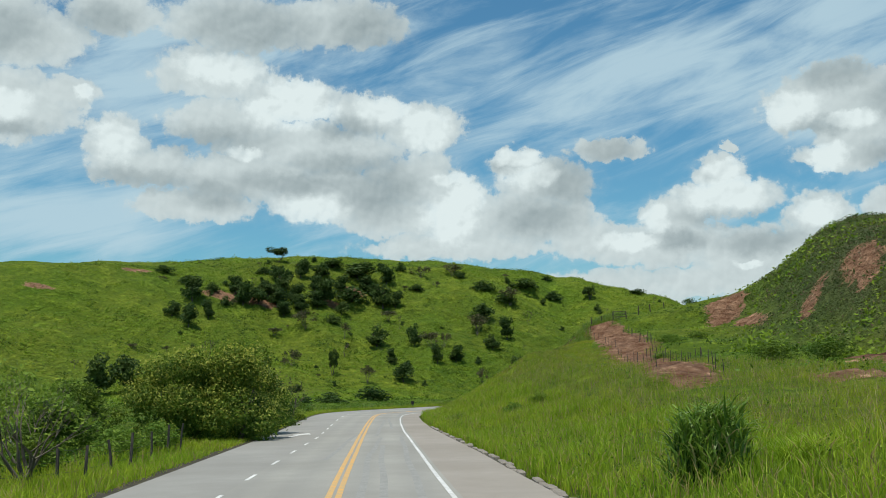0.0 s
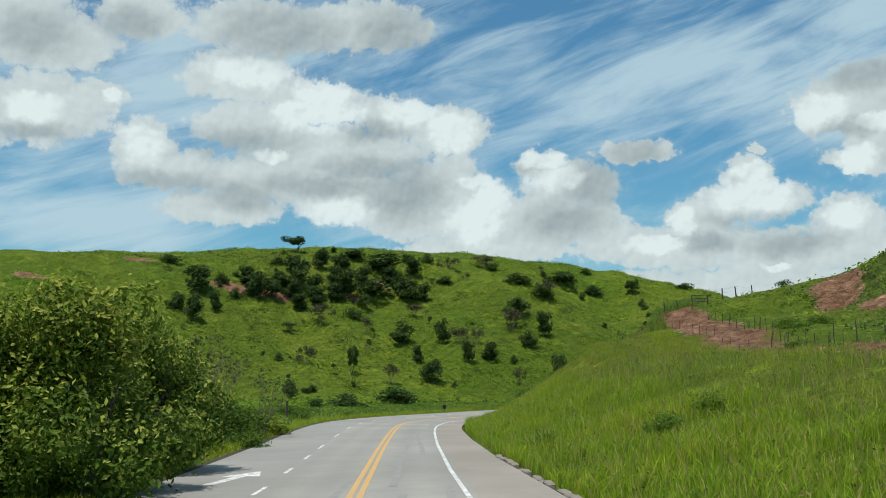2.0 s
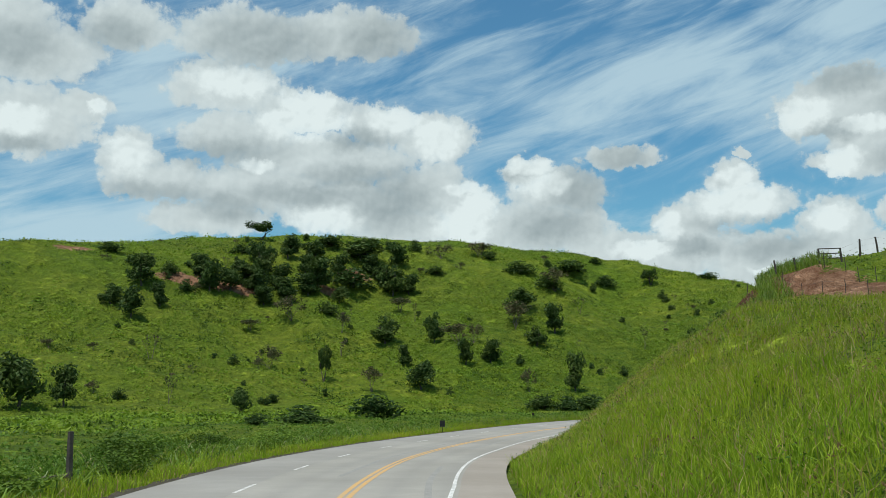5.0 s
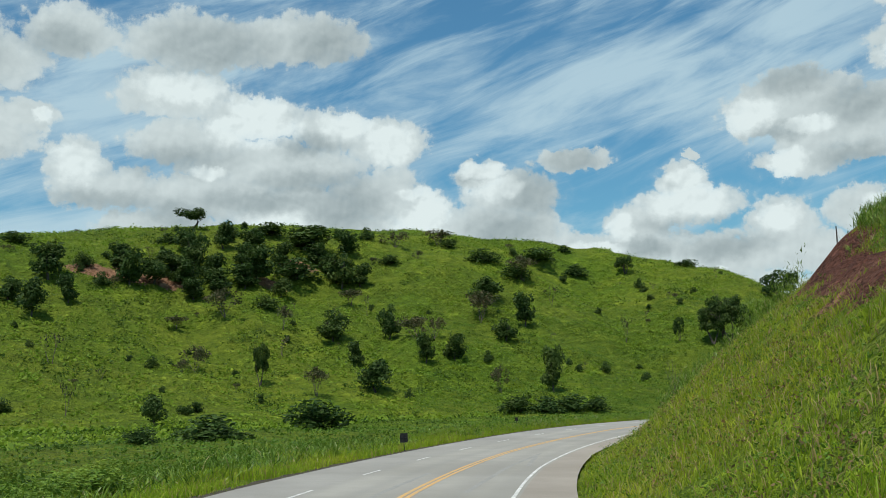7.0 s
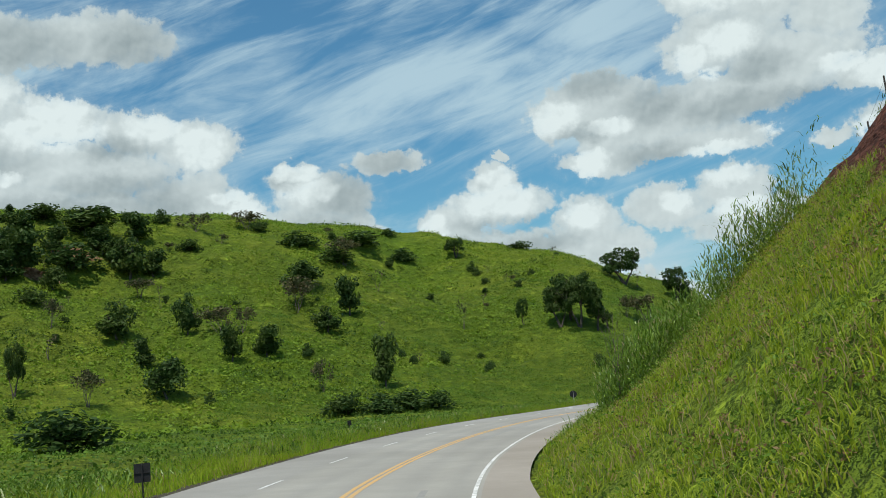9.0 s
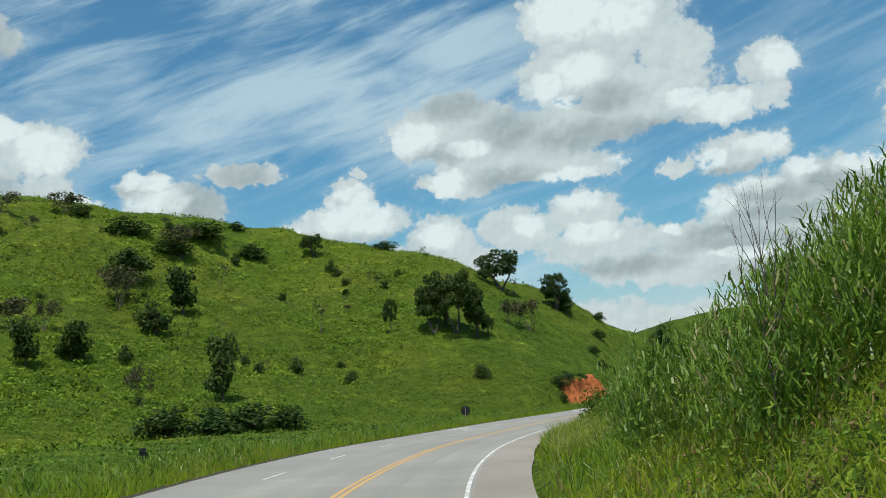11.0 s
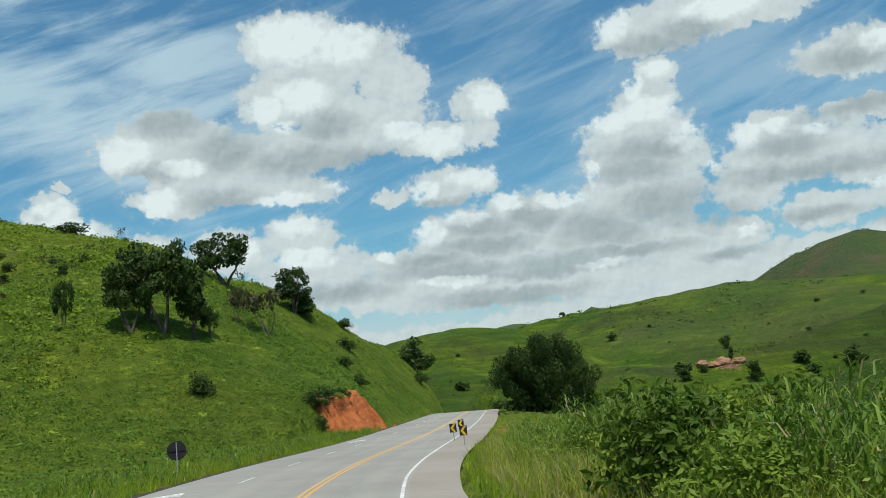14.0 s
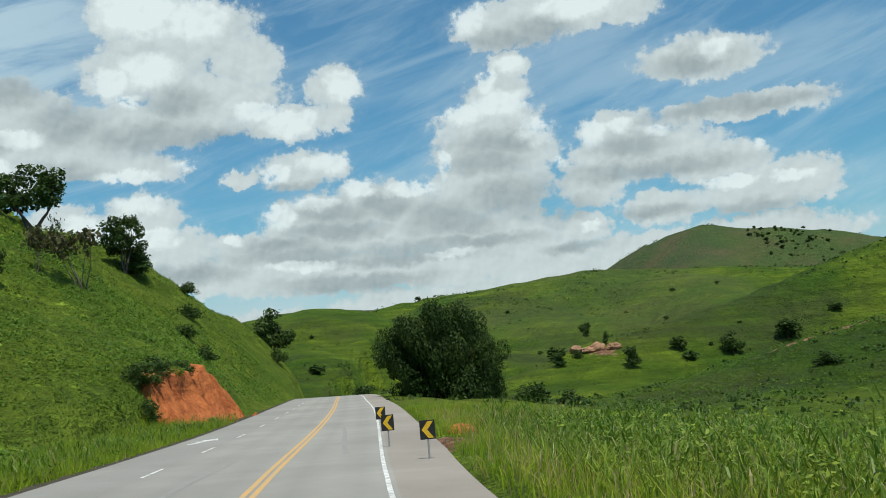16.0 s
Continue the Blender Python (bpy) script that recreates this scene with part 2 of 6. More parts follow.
# sunlit crowns, grey undersides, and lobes on both
crowns = wmap(wmath('ADD', heaps(bent_sky(0.5, 1.1, 31.0), LIT, 0.05, 0.6), wmath('MULTIPLY', frill, 0.5)), -0.08, 0.5)
hollows = wmap(heaps(bent_sky(0.9, 1.2, 57.0), GREY, 0.1, 1.0), -0.45, 0.75)
heap_light = wmath('ADD', 0.64, wmath('MULTIPLY', crowns, 0.38))
heap_light = wmath('SUBTRACT', heap_light, wmath('MULTIPLY', hollows, 0.42))
heap_light = wmath('ADD', heap_light, wmath('MULTIPLY', wmath('SUBTRACT', puff_here, puff_sunward), wmath('ADD', 0.55, wmath('MULTIPLY', crowns, 0.5))))
heap_light = wmath('ADD', heap_light, wmath('MULTIPLY', frill, 0.14), clamp=True)
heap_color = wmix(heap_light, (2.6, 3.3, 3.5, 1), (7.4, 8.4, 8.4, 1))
# high streaks of thin cloud
turn = wnode("ShaderNodeVectorRotate", rotation_type='Z_AXIS')
wput(turn.inputs["Vector"], SKY_AT)
turn.inputs["Angle"].default_value = radians(-17)
streak_at = wvec('MULTIPLY', turn.outputs[0], (0.18, 1.0, 1.0))
streak = wnoise(streak_at, 0.62, 9.0, 0.62, 0.5).outputs["Fac"]
veil = wnoise(wvec('MULTIPLY', turn.outputs[0], (0.45, 1.0, 1.0)), 0.16, 3.0, 0.5).outputs["Fac"]
veil_band = wmap(heaps(SKY_AT, [(12.0, 16.3, 16.0, 4.2), (-22.0, 9.5, 8.0, 2.0), (22.0, 14.0, 8.0, 2.0), (64.0, 15.5, 9.0, 3.5), (22.0, 20.0, 6.0, 2.5), (-16.0, 17.5, 9.0, 4.0), (54.0, 17.0, 8.0, 3.0)]), -0.1, 0.9, 0.0, 0.28)
streak_sum = wmath('ADD', wmath('ADD', streak, veil_band), wmath('MULTIPLY', wmath('SUBTRACT', veil, 0.5), 0.9))
streak_cover = wmath('MULTIPLY', wmath('MULTIPLY', wmap(streak_sum, 0.36, 0.84), 0.86), wmap(w_az, 20.0, 36.0, 1.0, 0.5))
haze = wmap(w_el, 1.0, 8.0, 0.9, 0.0)
blue = wvec('MULTIPLY', w_sky.outputs[0], (0.48, 0.91, 1.03))
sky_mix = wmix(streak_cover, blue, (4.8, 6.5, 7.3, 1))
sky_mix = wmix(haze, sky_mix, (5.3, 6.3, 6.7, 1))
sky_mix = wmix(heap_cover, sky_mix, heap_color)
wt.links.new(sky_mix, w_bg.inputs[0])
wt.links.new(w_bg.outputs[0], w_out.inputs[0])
sun_data = bpy.data.lights.new("sun", 'SUN')
sun_data.energy = 4.5
sun_data.angle = radians(0.53)
sun_data.color = (1.0, 0.95, 0.87)
sun = new("sun", sun_data)
sa, se = radians(SUN_AZ), radians(SUN_ELEV)
sun_way = Vector((math.sin(sa) * math.cos(se), math.cos(sa) * math.cos(se), math.sin(se)))
sun.matrix_world = look(sun_way * 300, (0, 0, 0))


# ---------------------------------------------------------------- numeric noise
def lattice(ix, iy, seed):
    h = (ix.astype(np.int64) * 374761393 + iy.astype(np.int64) * 668265263 + seed * 974634777) & 0x7FFFFFFF
    h = ((h ^ (h >> 13)) * 1274126177) & 0x7FFFFFFF
    return ((h ^ (h >> 16)) & 0xFFFF) / 65535.0


def vnoise(x, y, seed=0):
    ix, iy = np.floor(x), np.floor(y)
    fx, fy = x - ix, y - iy
    fx, fy = fx * fx * (3 - 2 * fx), fy * fy * (3 - 2 * fy)
    a, b = lattice(ix, iy, seed), lattice(ix + 1, iy, seed)
    c, d = lattice(ix, iy + 1, seed), lattice(ix + 1, iy + 1, seed)
    return (a * (1 - fx) + b * fx) * (1 - fy) + (c * (1 - fx) + d * fx) * fy - 0.5


def fbm(x, y, octaves=4, seed=0):
    total, amp = 0.0, 1.0
    for k in range(octaves):
        total = total + amp * vnoise(x, y, seed + k * 17)
        x, y, amp = x * 2.03 + 11.3, y * 2.03 + 5.7, amp * 0.5
    return total


# ---------------------------------------------------------------- the road's line
# places of the yellow centre line and the road's level there
LINE = [(4.0, -70.0, 0.0), (1.0, -35.0, 0.0), (-1.5, 0.0, 0.0), (-4.0, 32.0, -0.05), (-6.2, 65.0, 0.05),
        (-8.7, 106.0, 0.25), (-8.8, 130.0, 0.02), (-7.3, 147.0, -0.18), (-4.2, 166.0, -0.3), (0.3, 185.0, -0.37),
        (5.5, 200.6, -0.33), (11.9, 216.4, -0.32), (19.6, 231.9, -0.42), (29.0, 247.0, -0.58), (38.5, 261.0, -0.66),
        (47.9, 273.3, -0.7), (56.4, 283.5, -0.75), (71.3, 301.2, -0.75), (89.0, 322.5, -0.6), (107.5, 345.5, -0.5),
        (128.0, 371.0, -0.4), (148.0, 397.0, -0.7), (168.0, 422.0, -1.8), (188.0, 447.0, -3.4), (208.0, 472.0, -5.0), (228.0, 497.0, -6.5)]


def spline(points, step=1.0):
    pts = [Vector(p) for p in points]
    dense = []
    for i in range(1, len(pts) - 2):
        a, b, c, d = pts[i - 1:i + 3]
        n = max(2, int((c - b).length / 0.25))
        for k in range(n):
            t = k / n
            dense.append(0.5 * ((2 * b) + (c - a) * t + (2 * a - 5 * b + 4 * c - d) * t * t + (3 * b - a - 3 * c + d) * t ** 3))
    dense = np.array([tuple(p) for p in dense])
    along = np.concatenate([[0], np.cumsum(np.linalg.norm(np.diff(dense[:, :2], axis=0), axis=1))])
    want = np.arange(0, along[-1], step)
    return np.stack([np.interp(want, along, dense[:, k]) for k in range(3)], -1)


ROAD = spline(LINE)
for _ in range(3):   # ease the joints of the curve
    ROAD[5:-5] = np.mean([ROAD[5 + k:len(ROAD) - 5 + k] for k in range(-5, 6)], axis=0)
TAN = np.gradient(ROAD[:, :2], axis=0)
TAN /= np.linalg.norm(TAN, axis=1)[:, None]
NORM = np.stack([TAN[:, 1], -TAN[:, 0]], -1)      # to the right
S0 = int(np.argmin(np.abs(ROAD[:, 1])))           # station 0 is beside the start
STAT = np.arange(len(ROAD)) - S0
LEFT_EDGE = np.interp(STAT, [0, 60, 130, 250, 300], [-5.7, -5.9, -7.1, -7.1, -6.9])
BANK_FOOT = np.interp(STAT, [0, 60, 150, 230, 300], [5.9, 5.6, 5.3, 5.5, 5.9])
RIGHT_EDGE = np.interp(STAT, [0, 25, 43, 57, 70, 85, 100, 113, 148, 180, 205, 222, 245, 262, 280, 300], [5.9, 5.8, 5.5, 4.95, 4.45, 4.2, 4.2, 4.5, 5.0, 4.7, 5.2, 5.6, 5.2, 5.0, 5.3, 5.7])
BANK = np.interp(STAT, [0, 80, 150, 250, 320], [-0.01, -0.005, 0.045, 0.045, 0.02])


def road_place(i, u, lift=0.0):
    """World place at station index i (may be fractional), u metres right of the centre line."""
    k = np.arange(len(ROAD))
    c = np.array([np.interp(i, k, ROAD[:, j]) for j in range(3)])
    n = np.array([np.interp(i, k, NORM[:, j]) for j in range(2)])
    b = np.interp(i, k, BANK)
    return (c[0] + n[0] * u, c[1] + n[1] * u, c[2] - b * u + lift)


def to_road(x, y):
    """Station index and offset to the right for many places."""
    x, y = np.asarray(x, float).ravel(), np.asarray(y, float).ravel()
    idx, off = np.zeros(len(x), int), np.zeros(len(x))
    coarse = np.arange(0, len(ROAD), 4)
    for a in range(0, len(x), 20000):
        xs, ys = x[a:a + 20000], y[a:a + 20000]
        d = (xs[:, None] - ROAD[None, coarse, 0]) ** 2 + (ys[:, None] - ROAD[None, coarse, 1]) ** 2
        near = coarse[d.argmin(1)]
        best, bi = np.full(len(xs), 1e18), near.copy()
        for k in range(-4, 5):
            j = np.clip(near + k, 0, len(ROAD) - 1)
            dd = (xs - ROAD[j, 0]) ** 2 + (ys - ROAD[j, 1]) ** 2
            m = dd < best
            best[m], bi[m] = dd[m], j[m]
        idx[a:a + 20000] = bi
        off[a:a + 20000] = (xs - ROAD[bi, 0]) * NORM[bi, 0] + (ys - ROAD[bi, 1]) * NORM[bi, 1]
    return idx, off


# ---------------------------------------------------------------- the lie of the land
# bank on the right of the road: height above the road by station (rows) and metres from the pavement (columns)
BANK_S = [-60, 45, 88, 118, 142, 172, 183, 194, 207, 220, 245, 330]
BANK_U = [0, 2, 6, 12, 17, 22, 34]
BANK_Z = [[0, 0.1, 0.4, 0.8, 1.2, 1.6, 2.6],
          [0, 0.3, 0.8, 1.5, 2.0, 2.5, 3.4],
          [0, 0.6, 2.2, 4.0, 4.3, 4.3, 4.6],
          [0, 0.7, 2.8, 4.9, 5.2, 5.4, 6.6],
          [0, 0.9, 3.6, 7.6, 8.0, 8.4, 9.8],
          [0, 1.2, 4.4, 9.0, 10.8, 11.4, 12.5],
          [0, 1.0, 4.0, 9.0, 13.8, 15.0, 15.8],
          [0, 0.9, 3.4, 8.8, 13.8, 15.8, 16.8],
          [0, 0.6, 2.2, 5.6, 8.5, 9.0, 7.0],
          [0, 0.2, 0.4, 0.6, 0.2, -0.6, -2.5],
          [0, 0.1, -0.2, -0.8, -1.4, -2.0, -4.0],
          [0, 0.0, -0.5, -1.5, -2.2, -3.0, -5.0]]
# foot of the big hill behind the road
FOOT = [(-420, 40), (-170, 182), (-72, 240), (-28, 277), (5, 293), (40, 305), (68, 318), (82, 329), (100, 351), (121, 377), (146, 403), (160, 428), (154, 470), (95, 560)]
RISE_D = [0, 12, 33, 55, 78, 95, 115, 140, 175, 260, 420]
RISE_Z = [0, 2.5, 9.0, 18.0, 30, 41.5, 52, 58, 60, 54, 20]


def polyline_distance(x, y, line):
    """Distance to a polyline, positive on its left."""
    best, side = np.full(x.shape, 1e9), np.ones(x.shape)
    for (ax, ay), (bx, by) in zip(line, line[1:]):
        dx, dy = bx - ax, by - ay
        t = np.clip(((x - ax) * dx + (y - ay) * dy) / (dx * dx + dy * dy), 0, 1)
        px, py = x - ax - t * dx, y - ay - t * dy
        d = np.hypot(px, py)
        m = d < best
        best = np.where(m, d, best)
        side = np.where(m, np.sign(dx * py - dy * px), side)
    return best * side


def mound(x, y, cx, cy, rx, ry, turn, height, power=2.0):
    c, s = math.cos(radians(turn)), math.sin(radians(turn))
    u, v = ((x - cx) * c + (y - cy) * s) / rx, (-(x - cx) * s + (y - cy) * c) / ry
    return height * np.exp(-np.power(u * u + v * v, power / 2))


# crests of the distant ridges and spurs, with the fall of their flanks and the roundness of their tops
RIDGES = [([(336, 771, 34), (364, 754, 41), (396, 731, 46), (420, 712, 42), (444, 691, 30), (460, 660, 12)], 0.24, 40),
          ([(600, 945, 58), (635, 922, 66), (671, 889, 70), (718, 838, 77), (750, 798, 81), (784, 750, 76), (821, 689, 71), (858, 616, 63)], 0.27, 40),
          ([(671, 889, 70), (590, 780, 46), (520, 690, 16), (480, 630, -2)], 0.26, 40),
          ([(784, 750, 76), (690, 650, 52), (600, 575, 22), (540, 530, 4)], 0.28, 35),
          ([(1210, 1184, 111), (1247, 1136, 133), (1277, 1093, 159), (1304, 1050, 174), (1325, 1016, 184), (1345, 981, 175), (1367, 940, 170), (1400, 873, 159), (1424, 818, 143), (1452, 743, 123)], 0.55, 50),
          ([(1325, 1016, 184), (1180, 930, 120), (1050, 860, 80)], 0.5, 40),
          ([(495, 387, 57), (463, 419, 43), (431, 442, 31), (401, 458, 21), (358, 470, 13), (330, 475, 9), (300, 478, 0)], 0.45, 14),
          ([(275, 308, 9.0), (259, 321, 7.5), (238, 334, 6.0), (217, 345, 5.0), (197, 351, 1.2), (177, 353, -2.6), (165, 354, -5)], 0.24, 10),
          ([(2659, 3531, 270), (2746, 3460, 310), (2821, 3395, 262)], 0.5, 30), ([(2088, 2439, 205), (2132, 2397, 236), (2197, 2331, 223), (2275, 2247, 180)], 0.35, 60)]


def ridge(x, y, line, slope, soft):
    """Height of a ridge that falls off from its crest line, and the distance from that line."""
    best, top = np.full(x.shape, 1e9), np.zeros(x.shape)
    for (ax, ay, az), (bx, by, bz) in zip(line, line[1:]):
        dx, dy = bx - ax, by - ay
        t = np.clip(((x - ax) * dx + (y - ay) * dy) / (dx * dx + dy * dy), 0, 1)
        d = np.hypot(x - ax - t * dx, y - ay - t * dy)
        m = d < best
        best, top = np.where(m, d, best), np.where(m, az + t * (bz - az), top)
    return top - slope * (np.sqrt(best * best + soft * soft) - soft), best


def bank_height(s, u):
    s, u = np.clip(s, BANK_S[0], BANK_S[-1]), np.clip(u, 0, BANK_U[-1])
    z = np.array(BANK_Z)
    i = np.clip(np.searchsorted(BANK_S, s) - 1, 0, len(BANK_S) - 2)
    j = np.clip(np.searchsorted(BANK_U, u) - 1, 0, len(BANK_U) - 2)
    bs, bu = np.array(BANK_S, float), np.array(BANK_U, float)
    f = (s - bs[i]) / (bs[i + 1] - bs[i])
    g = (u - bu[j]) / (bu[j + 1] - bu[j])
    f = f * f * (3 - 2 * f)
    return (z[i, j] * (1 - f) + z[i + 1, j] * f) * (1 - g) + (z[i, j + 1] * (1 - f) + z[i + 1, j + 1] * f) * g


# bare earth: x, y, half sizes along and across, turn in degrees
SOIL = [(62.8, 282.0, 2.6, 1.2, 45), (9.6, 148, 5, 1.7, 84), (12.2, 157, 6, 2.2, 76), (15.2, 167, 6.5, 2.4, 72), (18.6, 175.5, 5, 2.2, 62), (21.6, 182, 4, 1.6, 60), (24.3, 166, 10, 2.6, 98), (24.6, 152, 11, 3.0, 84), (22.8, 136, 12, 3.0, 80), (20.2, 115, 14, 3.0, 80), (18.2, 94, 14, 2.8, 82), (16.0, 74, 9, 2.2, 84), (44.5, 168, 6, 2.8, 70), (43, 150, 5, 1.6, 90),
        (24.5, 59, 5, 3, 100), (36, 84, 12, 3, 65), (52, 130, 7, 2.0, 75), (47, 134, 5, 1.2, 60), (19.0, 178, 7, 1.3, 75), (22.5, 187, 8, 1.5, 70), (25, 194, 6, 1.5, 60),
        (-113, 347, 4, 2, 20), (-134, 315, 4, 1.5, 20), (-75, 346, 4, 2.5, 20), (-68, 349, 4, 2.2, 20), (-82, 341, 5, 2.2, 20), (-47, 362, 5, 2, 15),
        (-40, 372, 4, 1.8, 15), (226, 340, 14, 0.8, -30), (320, 468, 6, 2.5, 100)]


def bay_arch(a):
    """Outline of the dug bay from its near end (0) to its far end (1)."""
    a = np.clip(a, 0, 1)
    return np.clip(a / 0.10, 0, 1) ** 0.5 * np.clip((1 - a) / 0.13, 0, 1) ** 0.5


def soil_mask(x, y):
    total = np.zeros(x.shape)
    for cx, cy, a, b, turn in SOIL:
        total = np.maximum(total, mound(x, y, cx, cy, a * 1.3, b * 1.3, turn, 1.0, 4.0))
    # the fresh cut beside the road
    d = polyline_distance(x, y, FOOT)
    along = (x - 79.2) * 0.786 + (y - 326.1) * 0.618
    cut = np.clip((along + 8.0) / 1.5, 0, 1) * np.clip((6.6 - along) / 1.5, 0, 1) * np.clip((d + 1.0 + 0.65 * (along + 6)) / 1.0, 0, 1) * np.clip((2.3 - d) / 0.8, 0, 1) * (d > -9)
    return np.maximum(total, cut)


def land(x, y):
    """Height of the ground at many places."""
    x, y = np.asarray(x, float), np.asarray(y, float)
    shape = x.shape
    x, y = x.ravel(), y.ravel()
    idx, u = to_road(x, y)
    s = idx - S0
    zr = ROAD[idx, 2] - BANK[idx] * np.clip(u, -8, 7)
    # far country
    far = -6.0 + 0 * x
    far = far + mound(x, y, -1500, 1500, 900, 700, 0, 40)
    crest_way = np.full(x.shape, 1e9)
    for line, slope, soft in RIDGES:
        z, off = ridge(x, y, line, slope, soft)
        gap = np.abs(far - z)
        far = np.maximum(far, z) + np.clip(1 - gap / 9, 0, None) ** 2 * 1.5
        crest_way = np.minimum(crest_way, off)
    rough = np.clip((np.hypot(x - 60, y - 250) - 260) / 400, 0, 1)
    below = np.clip(crest_way / 90, 0.06, 1) * rough
    far = far + below * (fbm(x / 150, y / 150, 4, 3) * 18 - np.abs(fbm(x / 120 + 3, y / 120, 4, 13)) * 34 - np.abs(fbm(x / 55, y / 55, 3, 14)) * 14)
    far = far + np.clip(rough * 3, 0, 1) * fbm(x / 9, y / 9, 3, 19) * 1.2
    # the big hill
    d = polyline_distance(x, y, FOOT)
    nose = np.clip((x - 42) / 45, 0, 1)
    dd = d + fbm(x / 38, y / 38, 3, 5) * 9 * np.clip(d / 30, 0, 1)
    rib = x * 0.93 + y * 0.25 + fbm(x / 45, y / 45, 2, 71) * 22
    dd = dd - np.abs(vnoise(rib / 24, dd / 140, 72)) * 18 * np.clip(d / 25, 0, 1) * np.clip((100 - d) / 45, 0, 1)
    hill = np.interp(dd, RISE_D, RISE_Z) + np.clip(d / 25, 0, 1) * (fbm(x / 9, y / 9, 3, 7) * 1.5 + fbm(x / 2.7, y / 2.7, 2, 77) * 0.85) * np.interp(d, [85, 115], [1, 0.35])
    cap = np.interp(x, [42, 72, 100, 130], [57, 50, 38, 34])
    steep = cap * np.tanh(np.clip(d, 0, None) / cap)
    hill = (hill * (1 - nose) + (steep + np.clip(d / 25, 0, 1) * (fbm(x / 10, y / 10, 3, 7) * 1.6 + fbm(x / 2.7, y / 2.7, 2, 77) * 0.85)) * nose) * np.interp(x, [-220, -140, -70], [0.72, 0.88, 1.0])
    hill = hill + 2.8 * np.clip(d / 1.8, 0, 1) * np.exp(-np.clip(d, 0, None) / 14) * mound(x, y, 82, 329, 22, 22, 0, 1.0, 4.0)
    hill = hill + mound(x, y, 54, 438, 30, 30, 0, 7) + mound(x, y, 119, 410, 13, 16, 40, 3.5) + mound(x, y, 150, 424, 12, 14, 0, 7) - mound(x, y, 84, 385, 14, 14, 0, 2.5)
    # the bay dug out of its foot
    brink = 2.4 * bay_arch(((x - 79.2) * 0.786 + (y - 326.1) * 0.618) / 17.2 + 0.5)
    hill = np.where(d > 0, hill, 0) * np.where(brink > 0.3, np.clip((d - brink + 0.7) / 1.2, 0, 1), 1)
    # left of the road
    ul = np.clip(LEFT_EDGE[idx] - u, 0, None)
    left = zr - 0.15 + np.clip(ul - 3, 0, 60) * 0.03 + fbm(x / 12, y / 12, 3, 8) * np.clip(ul / 12, 0, 1) * 0.9 + hill
    # right of the road
    ur = np.clip(u - BANK_FOOT[idx], 0, None)
    right = zr - 0.05 + bank_height(s, ur) + fbm(x / 7, y / 7, 3, 4) * np.clip(ur / 8, 0, 1) * 0.8
    right = right + mound(x, y, 80, 128, 33, 55, 0, 15, 6.0) + mound(x, y, 57, 166, 13, 18, 0, 3.5, 2.5) + mound(x, y, 66, 205, 26, 30, 0, 6)
    side = np.where(u < 0, left, right)
    blend_l = np.clip((ul - 300) / 500, 0, 1)
    blend_r = np.clip((ur - np.interp(s, [150, 240], [90, 25])) / np.interp(s, [150, 240], [200, 90]), 0, 1)
    blend_r = blend_r * blend_r * (3 - 2 * blend_r)
    w = np.where(u < 0, blend_l, blend_r)
    ends = np.clip((np.hypot(x - 40, y - 210) - 270) / 90, 0, 1)
    w = np.maximum(w, ends * np.where(d > 0, 0, 1))
    z = side * (1 - w) + far * w
    on = (u > LEFT_EDGE[idx] - 0.4) & (u < RIGHT_EDGE[idx] + 0.25) & (idx < len(ROAD) - 2)
    z = z + np.clip(soil_mask(x, y), 0, 1) * np.clip(ur / 6, 0, 1) * fbm(x / 1.9, y / 1.9, 2, 15) * 0.9
    return np.where(on, zr - 0.22, z).reshape(shape)


# ---------------------------------------------------------------- materials
def material(name, rough=0.9, spec=0.2):
    m = bpy.data.materials.new(name)
    m.use_nodes = True
    b = m.node_tree.nodes["Principled BSDF"]
    b.inputs["Roughness"].default_value = rough
    b.inputs["Specular IOR Level"].default_value = spec
    return m, m.node_tree, b


def mix_colors(nt, fac, a, b):
    n = nt.nodes.new("ShaderNodeMix")
    n.data_type = 'RGBA'
    for s, v in ((n.inputs[0], fac), (n.inputs[6], a), (n.inputs[7], b)):
        if isinstance(v, bpy.types.NodeSocket):
            nt.links.new(v, s)
        elif isinstance(v, tuple):
            s.default_value = (*v, 1)
        else:
            s.default_value = v
    return n.outputs[2]


def noise_at(nt, scale, detail=5.0, rough=0.55, lo=0.35, hi=0.65, vec=None, stretch=None):
    """A noise on the place in the world, spread between 0 and 1."""
    tex = nt.nodes.new("ShaderNodeTexNoise")
    if vec is None:
        vec = nt.nodes.new("ShaderNodeNewGeometry").outputs["Position"]
    if stretch:
        mp = nt.nodes.new("ShaderNodeMapping")
        mp.inputs["Scale"].default_value = stretch
        nt.links.new(vec, mp.inputs[0])
        vec = mp.outputs[0]
    nt.links.new(vec, tex.inputs["Vector"])
    for k, v in (("Scale", scale), ("Detail", detail), ("Roughness", rough)):
        tex.inputs[k].default_value = v
    mr = nt.nodes.new("ShaderNodeMapRange")
    mr.inputs[1].default_value, mr.inputs[2].default_value = lo, hi
    nt.links.new(tex.outputs["Fac"], mr.inputs[0])
    return mr.outputs[0]


def bump(nt, b, height, strength, distance):
    n = nt.nodes.new("ShaderNodeBump")
    n.inputs["Strength"].default_value, n.inputs["Distance"].default_value = strength, distance
    nt.links.new(height, n.inputs["Height"])
    nt.links.new(n.outputs[0], b.inputs["Normal"])


